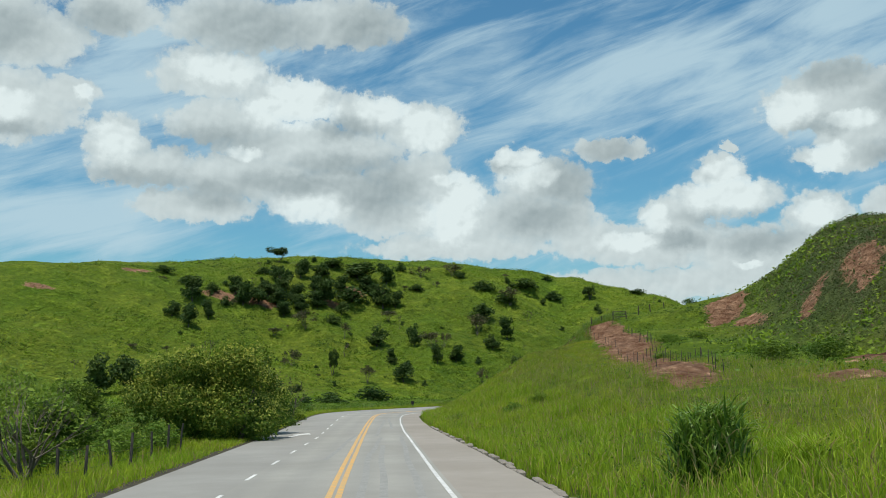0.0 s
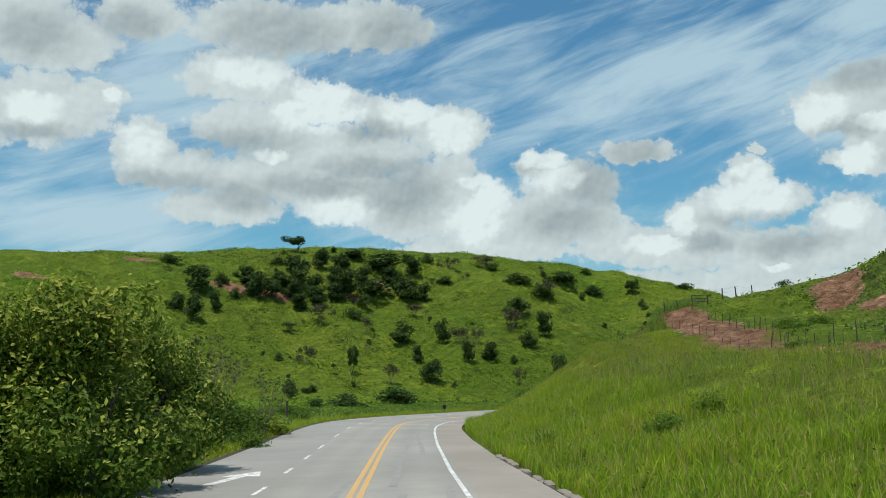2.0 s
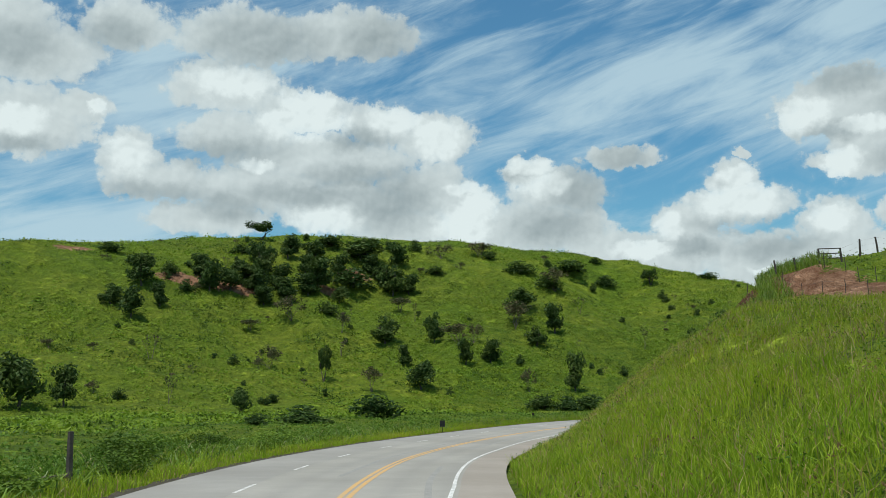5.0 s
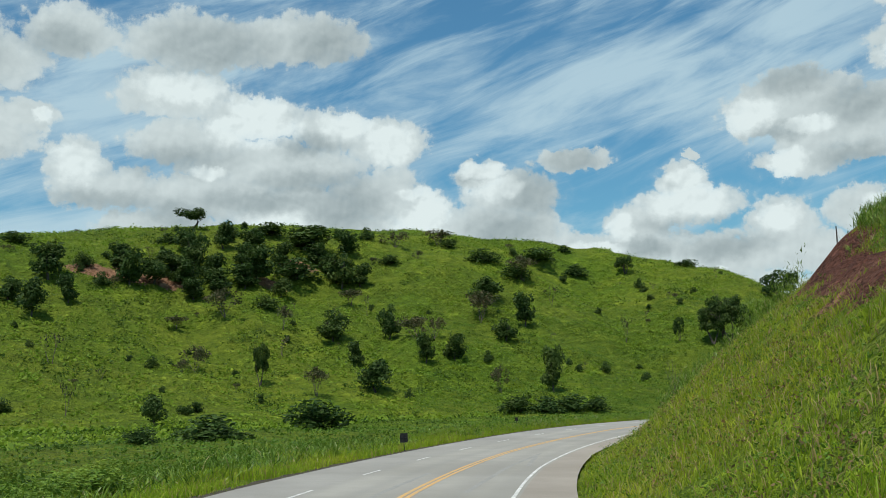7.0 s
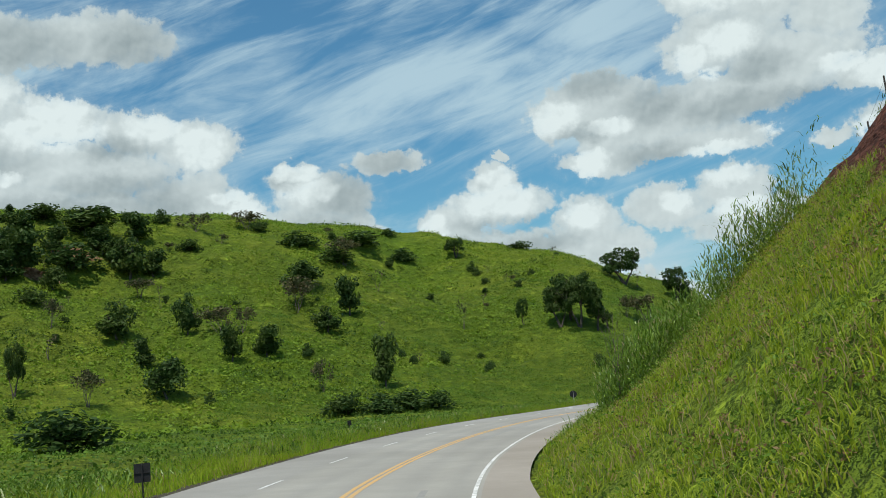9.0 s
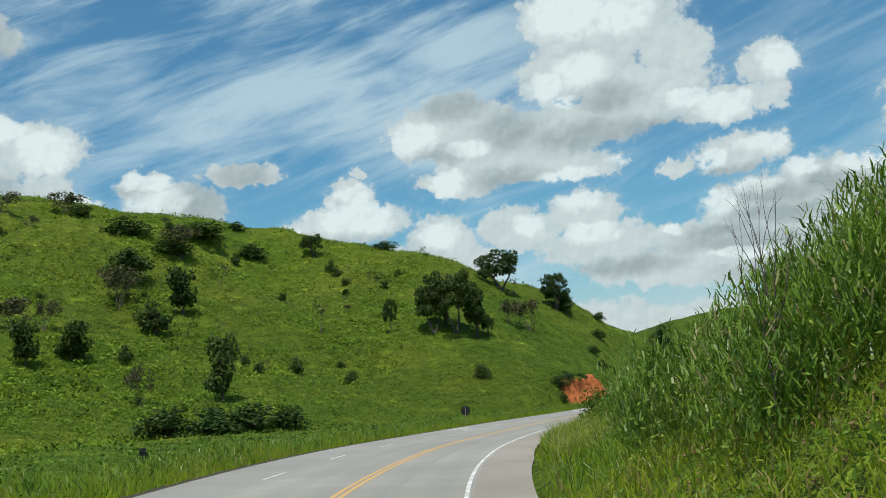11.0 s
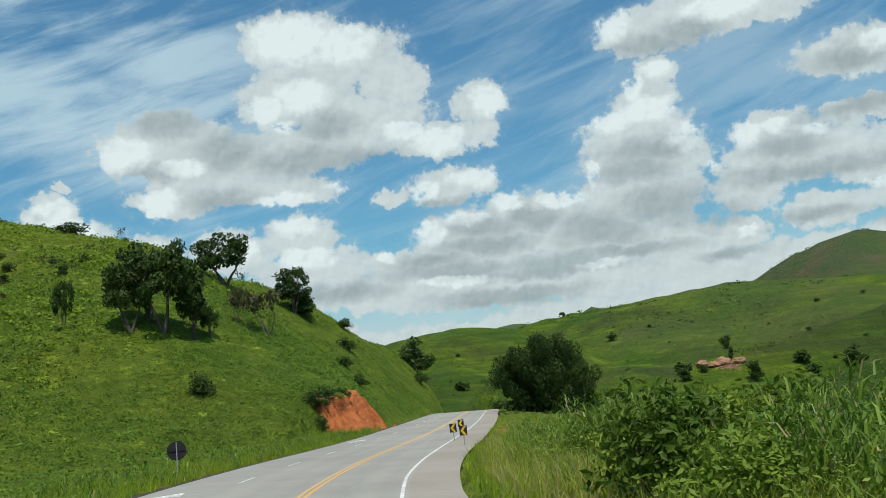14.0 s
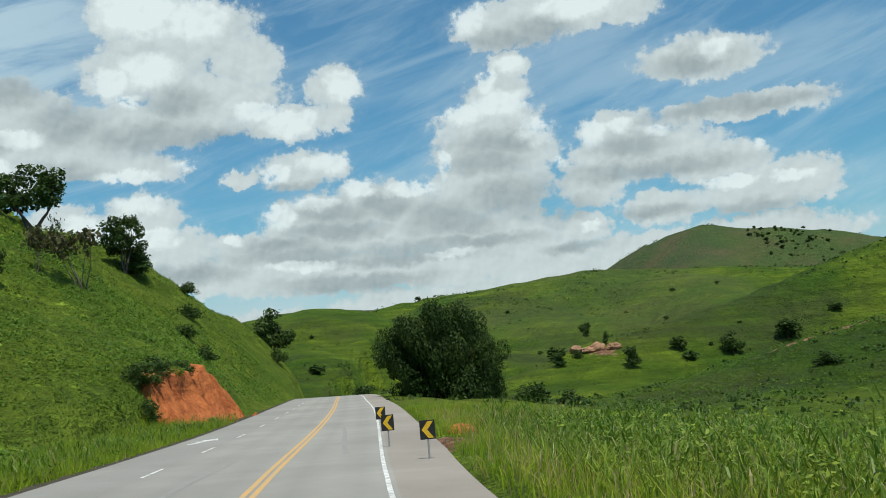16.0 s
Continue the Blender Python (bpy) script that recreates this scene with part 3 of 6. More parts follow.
def worn(name, dark, light, scale, rough=0.85, spec=0.2, bump_height=0.01, fine=8.0, stretch=None, metal=0.0):
    """A surface of two tones at two scales with a fine relief."""
    m, nt, b = material(name, rough, spec)
    wide = noise_at(nt, scale, 4, 0.6, 0.3, 0.7, stretch=stretch)
    small = noise_at(nt, scale * fine, 4, 0.65, 0.3, 0.7)
    c = mix_colors(nt, wide, dark, light)
    c2 = mix_colors(nt, small, tuple(x * 0.8 for x in dark), tuple(min(1, x * 1.1) for x in light))
    nt.links.new(mix_colors(nt, 0.4, c, c2), b.inputs["Base Color"])
    b.inputs["Metallic"].default_value = metal
    bump(nt, b, small, 0.5, bump_height)
    return m


def leafy(name, dark, light, through=0.35, dry=None, dry_share=0.0, rough=0.55, gloss=0.15):
    """Leaves or blades: colour varies from piece to piece and thing to thing; light passes through."""
    m, nt, b = material(name, rough, gloss)
    geo = nt.nodes.new("ShaderNodeNewGeometry")
    info = nt.nodes.new("ShaderNodeObjectInfo")
    c = mix_colors(nt, geo.outputs["Random Per Island"], dark, light)
    patch = noise_at(nt, 0.35, 3, 0.5, 0.35, 0.65)
    c = mix_colors(nt, patch, c, mix_colors(nt, 0.5, c, light))
    broad = noise_at(nt, 0.11, 4, 0.6, 0.45, 0.70)
    c = mix_colors(nt, broad, c, mix_colors(nt, 0.55, c, (light[0] * 1.35, light[1] * 1.02, light[2] * 0.8)))
    mottle = noise_at(nt, 0.9, 4, 0.65, 0.40, 0.62)
    c = mix_colors(nt, mottle, mix_colors(nt, 0.45, c, dark), c)
    tone = nt.nodes.new("ShaderNodeMath")
    tone.operation = 'MULTIPLY'
    nt.links.new(info.outputs["Random"], tone.inputs[0])
    tone.inputs[1].default_value = 0.45
    c = mix_colors(nt, tone.outputs[0], c, dark)
    if dry:
        pick = nt.nodes.new("ShaderNodeMath")
        pick.operation = 'FRACT'
        mul = nt.nodes.new("ShaderNodeMath")
        mul.operation = 'MULTIPLY'
        mul.inputs[1].default_value = 37.0
        nt.links.new(geo.outputs["Random Per Island"], mul.inputs[0])
        nt.links.new(mul.outputs[0], pick.inputs[0])
        less = nt.nodes.new("ShaderNodeMath")
        less.operation = 'LESS_THAN'
        less.inputs[1].default_value = dry_share
        nt.links.new(pick.outputs[0], less.inputs[0])
        c = mix_colors(nt, less.outputs[0], c, dry)
    nt.links.new(c, b.inputs["Base Color"])
    tr = nt.nodes.new("ShaderNodeBsdfTranslucent")
    nt.links.new(c, tr.inputs["Color"])
    mx = nt.nodes.new("ShaderNodeMixShader")
    mx.inputs[0].default_value = through
    nt.links.new(b.outputs[0], mx.inputs[1])
    nt.links.new(tr.outputs[0], mx.inputs[2])
    nt.links.new(mx.outputs[0], nt.nodes["Material Output"].inputs["Surface"])
    return m


def ground_material():
    m, nt, b = material("hill_grass", 0.95, 0.1)
    vast = noise_at(nt, 0.006, 5, 0.65, 0.40, 0.62)
    wide = noise_at(nt, 0.022, 5, 0.65, 0.40, 0.60)
    mid = noise_at(nt, 0.13, 6, 0.68, 0.42, 0.58)
    small = noise_at(nt, 0.55, 6, 0.75, 0.34, 0.60)
    fine = noise_at(nt, 2.6, 5, 0.74, 0.33, 0.52)
    bright = mix_colors(nt, wide, (0.198, 0.302, 0.022), (0.268, 0.335, 0.030))
    deep = mix_colors(nt, wide, (0.132, 0.232, 0.016), (0.188, 0.262, 0.021))
    c = mix_colors(nt, mid, deep, bright)
    c = mix_colors(nt, small, mix_colors(nt, 0.5, c, (0.032, 0.072, 0.010)), c)
    c = mix_colors(nt, fine, mix_colors(nt, 0.4, c, (0.032, 0.070, 0.009)), c)
    c = mix_colors(nt, vast, mix_colors(nt, 0.3, c, (0.105, 0.135, 0.026)), c)
    # dull scrub and brown stone, and distant shade put into the far heights' colour
    dulled_ground = nt.nodes.new("ShaderNodeAttribute")
    dulled_ground.attribute_name = "scrub"
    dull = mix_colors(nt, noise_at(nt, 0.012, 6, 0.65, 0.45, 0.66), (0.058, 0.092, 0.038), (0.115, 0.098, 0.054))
    c = mix_colors(nt, dulled_ground.outputs["Fac"], c, dull)
    # valley turf, its colour darkened to stand for cloud shade, stepped by cattle paths
    shaded_pasture = nt.nodes.new("ShaderNodeAttribute")
    shaded_pasture.attribute_name = "shaded_pasture"
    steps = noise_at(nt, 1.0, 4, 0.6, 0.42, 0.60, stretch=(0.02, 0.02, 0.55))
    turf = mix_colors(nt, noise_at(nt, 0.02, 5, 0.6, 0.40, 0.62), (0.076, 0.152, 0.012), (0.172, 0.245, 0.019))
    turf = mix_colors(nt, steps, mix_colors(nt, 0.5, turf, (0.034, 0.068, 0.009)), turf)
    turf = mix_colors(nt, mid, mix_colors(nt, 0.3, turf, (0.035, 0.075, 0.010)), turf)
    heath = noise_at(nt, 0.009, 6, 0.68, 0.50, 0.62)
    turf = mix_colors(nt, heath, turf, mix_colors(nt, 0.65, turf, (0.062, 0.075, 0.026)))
    c = mix_colors(nt, shaded_pasture.outputs["Fac"], c, turf)
    soil = nt.nodes.new("ShaderNodeAttribute")
    soil.attribute_name = "soil"
    earth = mix_colors(nt, small, (0.17, 0.072, 0.036), mix_colors(nt, fine, (0.31, 0.155, 0.085), (0.43, 0.255, 0.155)))
    rock = nt.nodes.new("ShaderNodeAttribute")
    rock.attribute_name = "rock"
    earth = mix_colors(nt, rock.outputs["Fac"], earth, mix_colors(nt, fine, (0.060, 0.024, 0.018), (0.165, 0.070, 0.048)))
    edge = nt.nodes.new("ShaderNodeMath")
    edge.operation = 'ADD'
    nt.links.new(soil.outputs["Fac"], edge.inputs[0])
    ragged = nt.nodes.new("ShaderNodeMapRange")
    ragged.inputs[3].default_value, ragged.inputs[4].default_value = -0.36, 0.30
    nt.links.new(small, ragged.inputs[0])
    nt.links.new(ragged.outputs[0], edge.inputs[1])
    cover = nt.nodes.new("ShaderNodeMapRange")
    cover.inputs[1].default_value, cover.inputs[2].default_value = 0.42, 0.58
    nt.links.new(edge.outputs[0], cover.inputs[0])
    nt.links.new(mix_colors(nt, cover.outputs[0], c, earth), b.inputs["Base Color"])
    total = nt.nodes.new("ShaderNodeMath")
    total.operation = 'MULTIPLY_ADD'
    nt.links.new(mid, total.inputs[0])
    total.inputs[1].default_value = 2.0
    nt.links.new(small, total.inputs[2])
    folds = nt.nodes.new("ShaderNodeMath")
    folds.operation = 'MULTIPLY'
    nt.links.new(noise_at(nt, 0.028, 5, 0.6, 0.3, 0.7), folds.inputs[0])
    nt.links.new(shaded_pasture.outputs["Fac"], folds.inputs[1])
    relief = nt.nodes.new("ShaderNodeMath")
    relief.operation = 'MULTIPLY_ADD'
    nt.links.new(folds.outputs[0], relief.inputs[0])
    relief.inputs[1].default_value = 18.0
    nt.links.new(total.outputs[0], relief.inputs[2])
    bump(nt, b, relief.outputs[0], 1.0, 0.7)
    return m


def road_material(name, dark, light, tint):
    m, nt, b = material(name, 0.85, 0.25)
    wide = noise_at(nt, 0.12, 4, 0.6, 0.35, 0.65)
    mid = noise_at(nt, 0.9, 5, 0.65, 0.3, 0.7)
    fine = noise_at(nt, 30.0, 3, 0.7, 0.25, 0.75)
    c = mix_colors(nt, wide, dark, light)
    c = mix_colors(nt, mid, mix_colors(nt, 0.35, c, tint), c)
    c = mix_colors(nt, fine, mix_colors(nt, 0.25, c, (0.12, 0.12, 0.11)), c)
    # lanes worn along the way of travel, and dark seams
    lane = nt.nodes.new("ShaderNodeAttribute")
    lane.attribute_name = "track"
    c = mix_colors(nt, lane.outputs["Fac"], c, mix_colors(nt, 0.5, c, (0.17, 0.17, 0.16)))
    nt.links.new(c, b.inputs["Base Color"])
    bump(nt, b, fine, 0.3, 0.004)
    return m


def line_paint(name, color, under):
    m, nt, b = material(name, 0.7, 0.3)
    wear = noise_at(nt, 3.5, 6, 0.75, 0.40, 0.58)
    wide = noise_at(nt, 0.35, 3, 0.5, 0.35, 0.6)
    c = mix_colors(nt, wear, under, color)
    nt.links.new(mix_colors(nt, wide, mix_colors(nt, 0.35, c, under), c), b.inputs["Base Color"])
    return m


MAT_GROUND = ground_material()
MAT_ROAD = road_material("concrete_road", (0.272, 0.262, 0.228), (0.352, 0.341, 0.300), (0.240, 0.230, 0.198))
MAT_SHOULDER = road_material("stained_shoulder", (0.265, 0.235, 0.195), (0.335, 0.300, 0.255), (0.225, 0.198, 0.16))
MAT_LANE = road_material("grey_asphalt_lane", (0.246, 0.238, 0.212), (0.316, 0.307, 0.276), (0.214, 0.206, 0.182))
MAT_WHITE = line_paint("white_line_paint", (0.74, 0.74, 0.71), (0.34, 0.34, 0.31))
MAT_YELLOW = line_paint("yellow_line_paint", (0.60, 0.33, 0.085), (0.42, 0.31, 0.17))
MAT_TAR = worn("tyre_mark", (0.215, 0.214, 0.198), (0.295, 0.292, 0.268), 1.5)
MAT_KERB = worn("kerb_concrete", (0.15, 0.13, 0.105), (0.30, 0.27, 0.225), 2.0, bump_height=0.02)
MAT_EARTH = worn("red_earth", (0.21, 0.048, 0.013), (0.53, 0.175, 0.055), 0.9, rough=0.95, bump_height=0.16, fine=4.0, stretch=(1.0, 1.0, 0.35))
MAT_DIRT = worn("dark_verge_dirt", (0.03, 0.027, 0.018), (0.075, 0.065, 0.04), 1.3, rough=0.95)
MAT_BARK = worn("bark", (0.05, 0.04, 0.03), (0.13, 0.11, 0.09), 3.0, bump_height=0.03)
MAT_TWIG = worn("bare_twigs", (0.075, 0.060, 0.045), (0.190, 0.160, 0.125), 2.0)
MAT_LEAF = leafy("dark_tree_leaves", (0.020, 0.050, 0.011), (0.085, 0.140, 0.030), 0.28)
MAT_LEAF_DEEP = leafy("deep_green_tree_leaves", (0.012, 0.034, 0.007), (0.055, 0.100, 0.020), 0.22)
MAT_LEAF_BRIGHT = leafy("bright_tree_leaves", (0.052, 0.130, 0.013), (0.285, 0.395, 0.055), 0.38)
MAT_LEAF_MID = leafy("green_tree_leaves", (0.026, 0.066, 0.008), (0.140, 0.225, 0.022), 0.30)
MAT_LEAF_TIP = leafy("pale_top_leaves", (0.200, 0.270, 0.035), (0.420, 0.460, 0.095), 0.4)
MAT_LEAF_GREY = leafy("dull_shrub_leaves", (0.042, 0.056, 0.020), (0.100, 0.115, 0.045), 0.28, (0.15, 0.12, 0.065), 0.2)
MAT_DULL = leafy("dull_scrub_leaves", (0.038, 0.066, 0.020), (0.120, 0.160, 0.048), 0.3, (0.16, 0.12, 0.07), 0.15)
MAT_SHRUB = leafy("low_shrub_leaves", (0.050, 0.120, 0.011), (0.145, 0.250, 0.028), 0.33)
MAT_SCRUB = leafy("hillside_scrub_leaves", (0.110, 0.205, 0.014), (0.240, 0.340, 0.032), 0.38)
MAT_GRASS = leafy("verge_grass", (0.150, 0.275, 0.012), (0.420, 0.530, 0.044), 0.48, (0.35, 0.28, 0.10), 0.14)
MAT_GRASS_OLIVE = leafy("long_field_grass", (0.150, 0.250, 0.012), (0.380, 0.460, 0.038), 0.47, (0.30, 0.23, 0.11), 0.28)
MAT_GRASS_PALE = leafy("pale_ripe_grass", (0.210, 0.290, 0.026), (0.420, 0.470, 0.068), 0.45, (0.42, 0.34, 0.16), 0.3)
MAT_BANK = leafy("yellowish_bank_grass", (0.165, 0.265, 0.012), (0.460, 0.530, 0.046), 0.47, (0.36, 0.28, 0.11), 0.18)
MAT_DRY = leafy("dead_brown_weeds", (0.130, 0.085, 0.038), (0.340, 0.250, 0.115), 0.3)
MAT_CANE = leafy("broad_cane_leaves", (0.032, 0.095, 0.009), (0.270, 0.410, 0.046), 0.32, (0.32, 0.29, 0.12), 0.07, rough=0.42, gloss=0.35)
# darker copy of the cane leaves: inner shade put into the colour
MAT_CANE_SHADE = leafy("shaded_cane_leaves", (0.025, 0.065, 0.010), (0.075, 0.145, 0.025), 0.3, rough=0.45)
MAT_POST = worn("weathered_post_wood", (0.035, 0.03, 0.026), (0.09, 0.08, 0.07), 6.0)
MAT_SIGN_BACK = worn("dark_sign_sheet", (0.012, 0.012, 0.013), (0.03, 0.03, 0.03), 5.0, rough=0.6)
MAT_SIGN_YELLOW = worn("yellow_sign_sheet", (0.55, 0.34, 0.02), (0.68, 0.44, 0.03), 6.0, rough=0.5)
MAT_STEEL = worn("galvanised_steel", (0.28, 0.28, 0.28), (0.45, 0.45, 0.45), 8.0, rough=0.5, metal=0.6)
MAT_ROCK = worn("ochre_rock", (0.22, 0.11, 0.06), (0.42, 0.25, 0.15), 0.25, bump_height=0.3)
MAT_WIRE = worn("rusty_wire", (0.10, 0.08, 0.07), (0.18, 0.15, 0.13), 6.0)


# ---------------------------------------------------------------- mesh helpers
def mesh_from(name, verts, faces, mat, smooth=False):
    me = bpy.data.meshes.new(name)
    me.from_pydata([tuple(v) for v in verts], [], [tuple(f) for f in faces])
    if smooth:
        me.polygons.foreach_set("use_smooth", [True] * len(me.polygons))
    if mat:
        me.materials.append(mat)
    return me


def fast_mesh(name, verts, faces, mat, smooth=True):
    me = bpy.data.meshes.new(name)
    k = faces.shape[1]
    me.vertices.add(len(verts))
    me.vertices.foreach_set("co", np.asarray(verts, np.float32).ravel())
    me.loops.add(faces.size)
    me.loops.foreach_set("vertex_index", faces.ravel().astype(np.int32))
    me.polygons.add(len(faces))
    me.polygons.foreach_set("loop_start", np.arange(0, faces.size, k, dtype=np.int32))
    me.polygons.foreach_set("use_smooth", np.full(len(faces), smooth))
    me.materials.append(mat)
    me.update(calc_edges=True)
    return me


def part(name, bm, mat, parent, label=""):
    """One mesh object from a bmesh or a mesh, under a thing or a part."""
    if isinstance(bm, bmesh.types.BMesh):
        me = bpy.data.meshes.new(name)
        bm.to_mesh(me)
        bm.free()
    else:
        me = bm
    if mat and not me.materials:
        me.materials.append(mat)
    ob = new(name, me)
    ob.parent = parent
    if label:
        tagged(ob, label)
    return ob


def box_mesh(name, size, mat, bevel=0.0, at=(0, 0, 0), turn=None):
    bm = bmesh.new()
    bmesh.ops.create_cube(bm, size=1.0, matrix=Matrix.LocRotScale(at, turn, size))
    if bevel:
        bmesh.ops.bevel(bm, geom=bm.edges[:], offset=bevel, segments=1, affect='EDGES')
    me = bpy.data.meshes.new(name)
    bm.to_mesh(me)
    bm.free()
    me.materials.append(mat)
    return me


def height_at(x, y):
    return float(land(np.array([x]), np.array([y]))[0])


# ---------------------------------------------------------------- ground
def spaced(lo, hi, step, far_lo, far_hi, grow_lo, grow_hi):
    core = list(np.arange(lo, hi + step, step))
    a, d = core[-1], step
    while a < far_hi:
        d *= grow_hi
        a += d
        core.append(a)
    a, d, before = core[0], step, []
    while a > far_lo:
        d *= grow_lo
        a -= d
        before.append(a)
    return np.array(before[::-1] + core)


gx = spaced(-70, 140, 1.2, -4800, 4800, 1.065, 1.03)
gy = spaced(10, 430, 1.25, -1500, 4800, 1.065, 1.03)
GX, GY = np.meshgrid(gx, gy)
GZ = land(GX, GY)
gv = np.stack([GX, GY, GZ], -1).reshape(-1, 3)
nx, ny = len(gx), len(gy)
q = np.arange(nx * ny).reshape(ny, nx)
gf = np.stack([q[:-1, :-1], q[:-1, 1:], q[1:, 1:], q[1:, :-1]], -1).reshape(-1, 4)
ground_me = fast_mesh("ground", gv, gf, MAT_GROUND)
soil_attr = ground_me.attributes.new("soil", 'FLOAT', 'POINT')
soil_attr.data.foreach_set("value", soil_mask(GX, GY).ravel().astype(np.float32))
dull_attr = ground_me.attributes.new("scrub", 'FLOAT', 'POINT')
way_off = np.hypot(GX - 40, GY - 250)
# duller with distance for far shade, plus random patches of scrub
dull_share = np.clip((way_off - 950) / 250, 0, 0.85) + np.clip((way_off - 320) / 250, 0, 0.1) + np.clip((way_off - 420) / 300, 0, 1) * np.clip(vnoise(GX / 120, GY / 120, 81) * 2.2, 0, 0.6)
dull_share = np.maximum(dull_share, mound(GX, GY, 62, 128, 22, 48, 0, 0.9, 4.0))
dull_attr.data.foreach_set("value", np.clip(dull_share, 0, 1).ravel().astype(np.float32))
crag = sum(mound(GX, GY, a, b, 4.5, 5.5, 0, 1.0, 4.0) for a, b in ((9.6, 148), (13, 158), (16, 168), (19, 176), (22, 183), (36, 84)))
ground_me.attributes.new("rock", 'FLOAT', 'POINT').data.foreach_set("value", np.clip(crag, 0, 1).ravel().astype(np.float32))
# mask of the valley ground whose turf colour carries cloud shade
turf_shade = np.clip((np.hypot(GX - 34, GY - 252) - 105) / 60, 0, 1) * np.clip((-12 - polyline_distance(GX, GY, FOOT)) / 20, 0, 1) * np.clip(1.15 - dull_share, 0.1, 1) * (GY > 215)
ground_me.attributes.new("shaded_pasture", 'FLOAT', 'POINT').data.foreach_set("value", turf_shade.ravel().astype(np.float32))
ground = new("ground", ground_me)
tagged(ground, "green grassy hills and valley floor with bare red earth patches", "ground", kind="structure")


# ---------------------------------------------------------------- road
STATIONS = np.arange(len(ROAD))


def edge_at(values):
    return lambda i: float(np.interp(i, STATIONS, values))


left_edge, right_edge = edge_at(LEFT_EDGE), edge_at(RIGHT_EDGE)


def centre_off(i):
    return float(np.interp(i - S0, [0, 25, 45, 60, 75, 100, 120, 150, 180, 205, 225, 245, 265, 290], [0.3, 0.28, 0.12, -0.05, -0.18, -0.25, -0.35, -0.65, -0.72, -0.4, -0.15, -0.28, -0.35, -0.1]))


def edge_off(i):
    return float(np.interp(i - S0, [0, 25, 43, 57, 66, 80, 95, 106, 115, 150, 165, 180, 200, 225, 240, 255, 270, 290, 330], [3.4, 3.25, 3.0, 2.72, 2.5, 2.36, 2.38, 2.5, 2.75, 2.92, 2.88, 3.06, 3.3, 3.46, 3.38, 3.05, 3.0, 3.3, 3.42]))


def ribbon(name, u0, u1, i0, i1, lift, mat, step=1.0, cuts=1, tracks=False):
    """A strip along the road between two offsets (numbers or functions of the station index)."""
    ids = np.arange(i0, i1 + 1e-6, step)
    verts, faces, us = [], [], []
    for i in ids:
        a = u0(i) if callable(u0) else u0
        b = u1(i) if callable(u1) else u1
        for c in range(cuts + 1):
            u = a + (b - a) * c / cuts
            us.append(u)
            verts.append(road_place(i, u, lift))
    w = cuts + 1
    for r in range(len(ids) - 1):
        for c in range(cuts):
            faces.append((r * w + c, r * w + c + 1, (r + 1) * w + c + 1, (r + 1) * w + c))
    me = mesh_from(name, verts, faces, mat, True)
    if tracks:
        us = np.array(us)
        worn_lanes = sum(np.exp(-((us - c) / 0.42) ** 2) for c in (0.9, 2.5, -1.0, -2.4, -4.3)) * 0.55
        me.attributes.new("track", 'FLOAT', 'POINT').data.foreach_set("value", worn_lanes.astype(np.float32))
    return me


def on_stations(s):
    return s + S0


LAST = len(ROAD) - 2
road = new("road", ribbon("road", left_edge, lambda i: edge_off(i) + 0.2, 1, LAST, 0, MAT_ROAD, 1.0, 24, True))
tagged(road, "pale grey worn concrete highway with three lanes", "road", kind="structure")
part("shoulder", ribbon("shoulder", lambda i: edge_off(i) + 0.2, right_edge, 1, LAST, 0, MAT_SHOULDER, 1.0, 2), None, road, "brownish stained paved shoulder")
for u in (-0.125, 0.125):
    part("centre_line", ribbon("centre_line", lambda i, a=u: centre_off(i) + a - 0.08, lambda i, a=u: centre_off(i) + a + 0.08, 1, LAST, 0.006, MAT_YELLOW), None, road)
part("edge_line", ribbon("edge_line", lambda i: edge_off(i) - 0.065, lambda i: edge_off(i) + 0.065, 1, LAST, 0.006, MAT_WHITE), None, road)


def lane_split(i):
    return float(np.interp(i - S0, [0, 60, 140, 330], [-2.75, -2.6, -4.3, -4.2]))


part("left_lane", ribbon("left_lane", left_edge, lane_split, 1, LAST, 0.003, MAT_LANE, 1.0, 4), None, road, "cooler grey outer lane")
s = -22.0
while s < 400:
    length, period = (2.2, 6.7) if s < 75 else (3.4, 11.4)
    i = on_stations(s)
    part("lane_dash", ribbon("lane_dash", lambda k: lane_split(k) - 0.06, lambda k: lane_split(k) + 0.06, i, i + length, 0.006, MAT_WHITE, length / 3), None, road)
    s += period


def arrow(s, u, lead):
    """A painted merge arrow: shaft along the road, head turned to the next lane."""
    outline = [(0, 0.12), (2.6, 0.12), (2.6, 0.55), (4.6, -0.05), (2.6, -0.65), (2.6, -0.22), (0, -0.22)]
    verts = []
    for a, b in outline:
        verts.append(road_place(on_stations(s + a), u + (b + 0.16 * a) * lead, 0.007))
    me = bpy.data.meshes.new("merge_arrow")
    me.from_pydata(verts, [], [(0, 1, 5, 6), (2, 3, 4), (1, 2, 4, 5)])
    me.materials.append(MAT_WHITE)
    part("merge_arrow", me, None, road)


arrow(61.5, -4.3, 1)
arrow(264.0, -6.2, 1)
arrow(314.0, -6.0, 1)
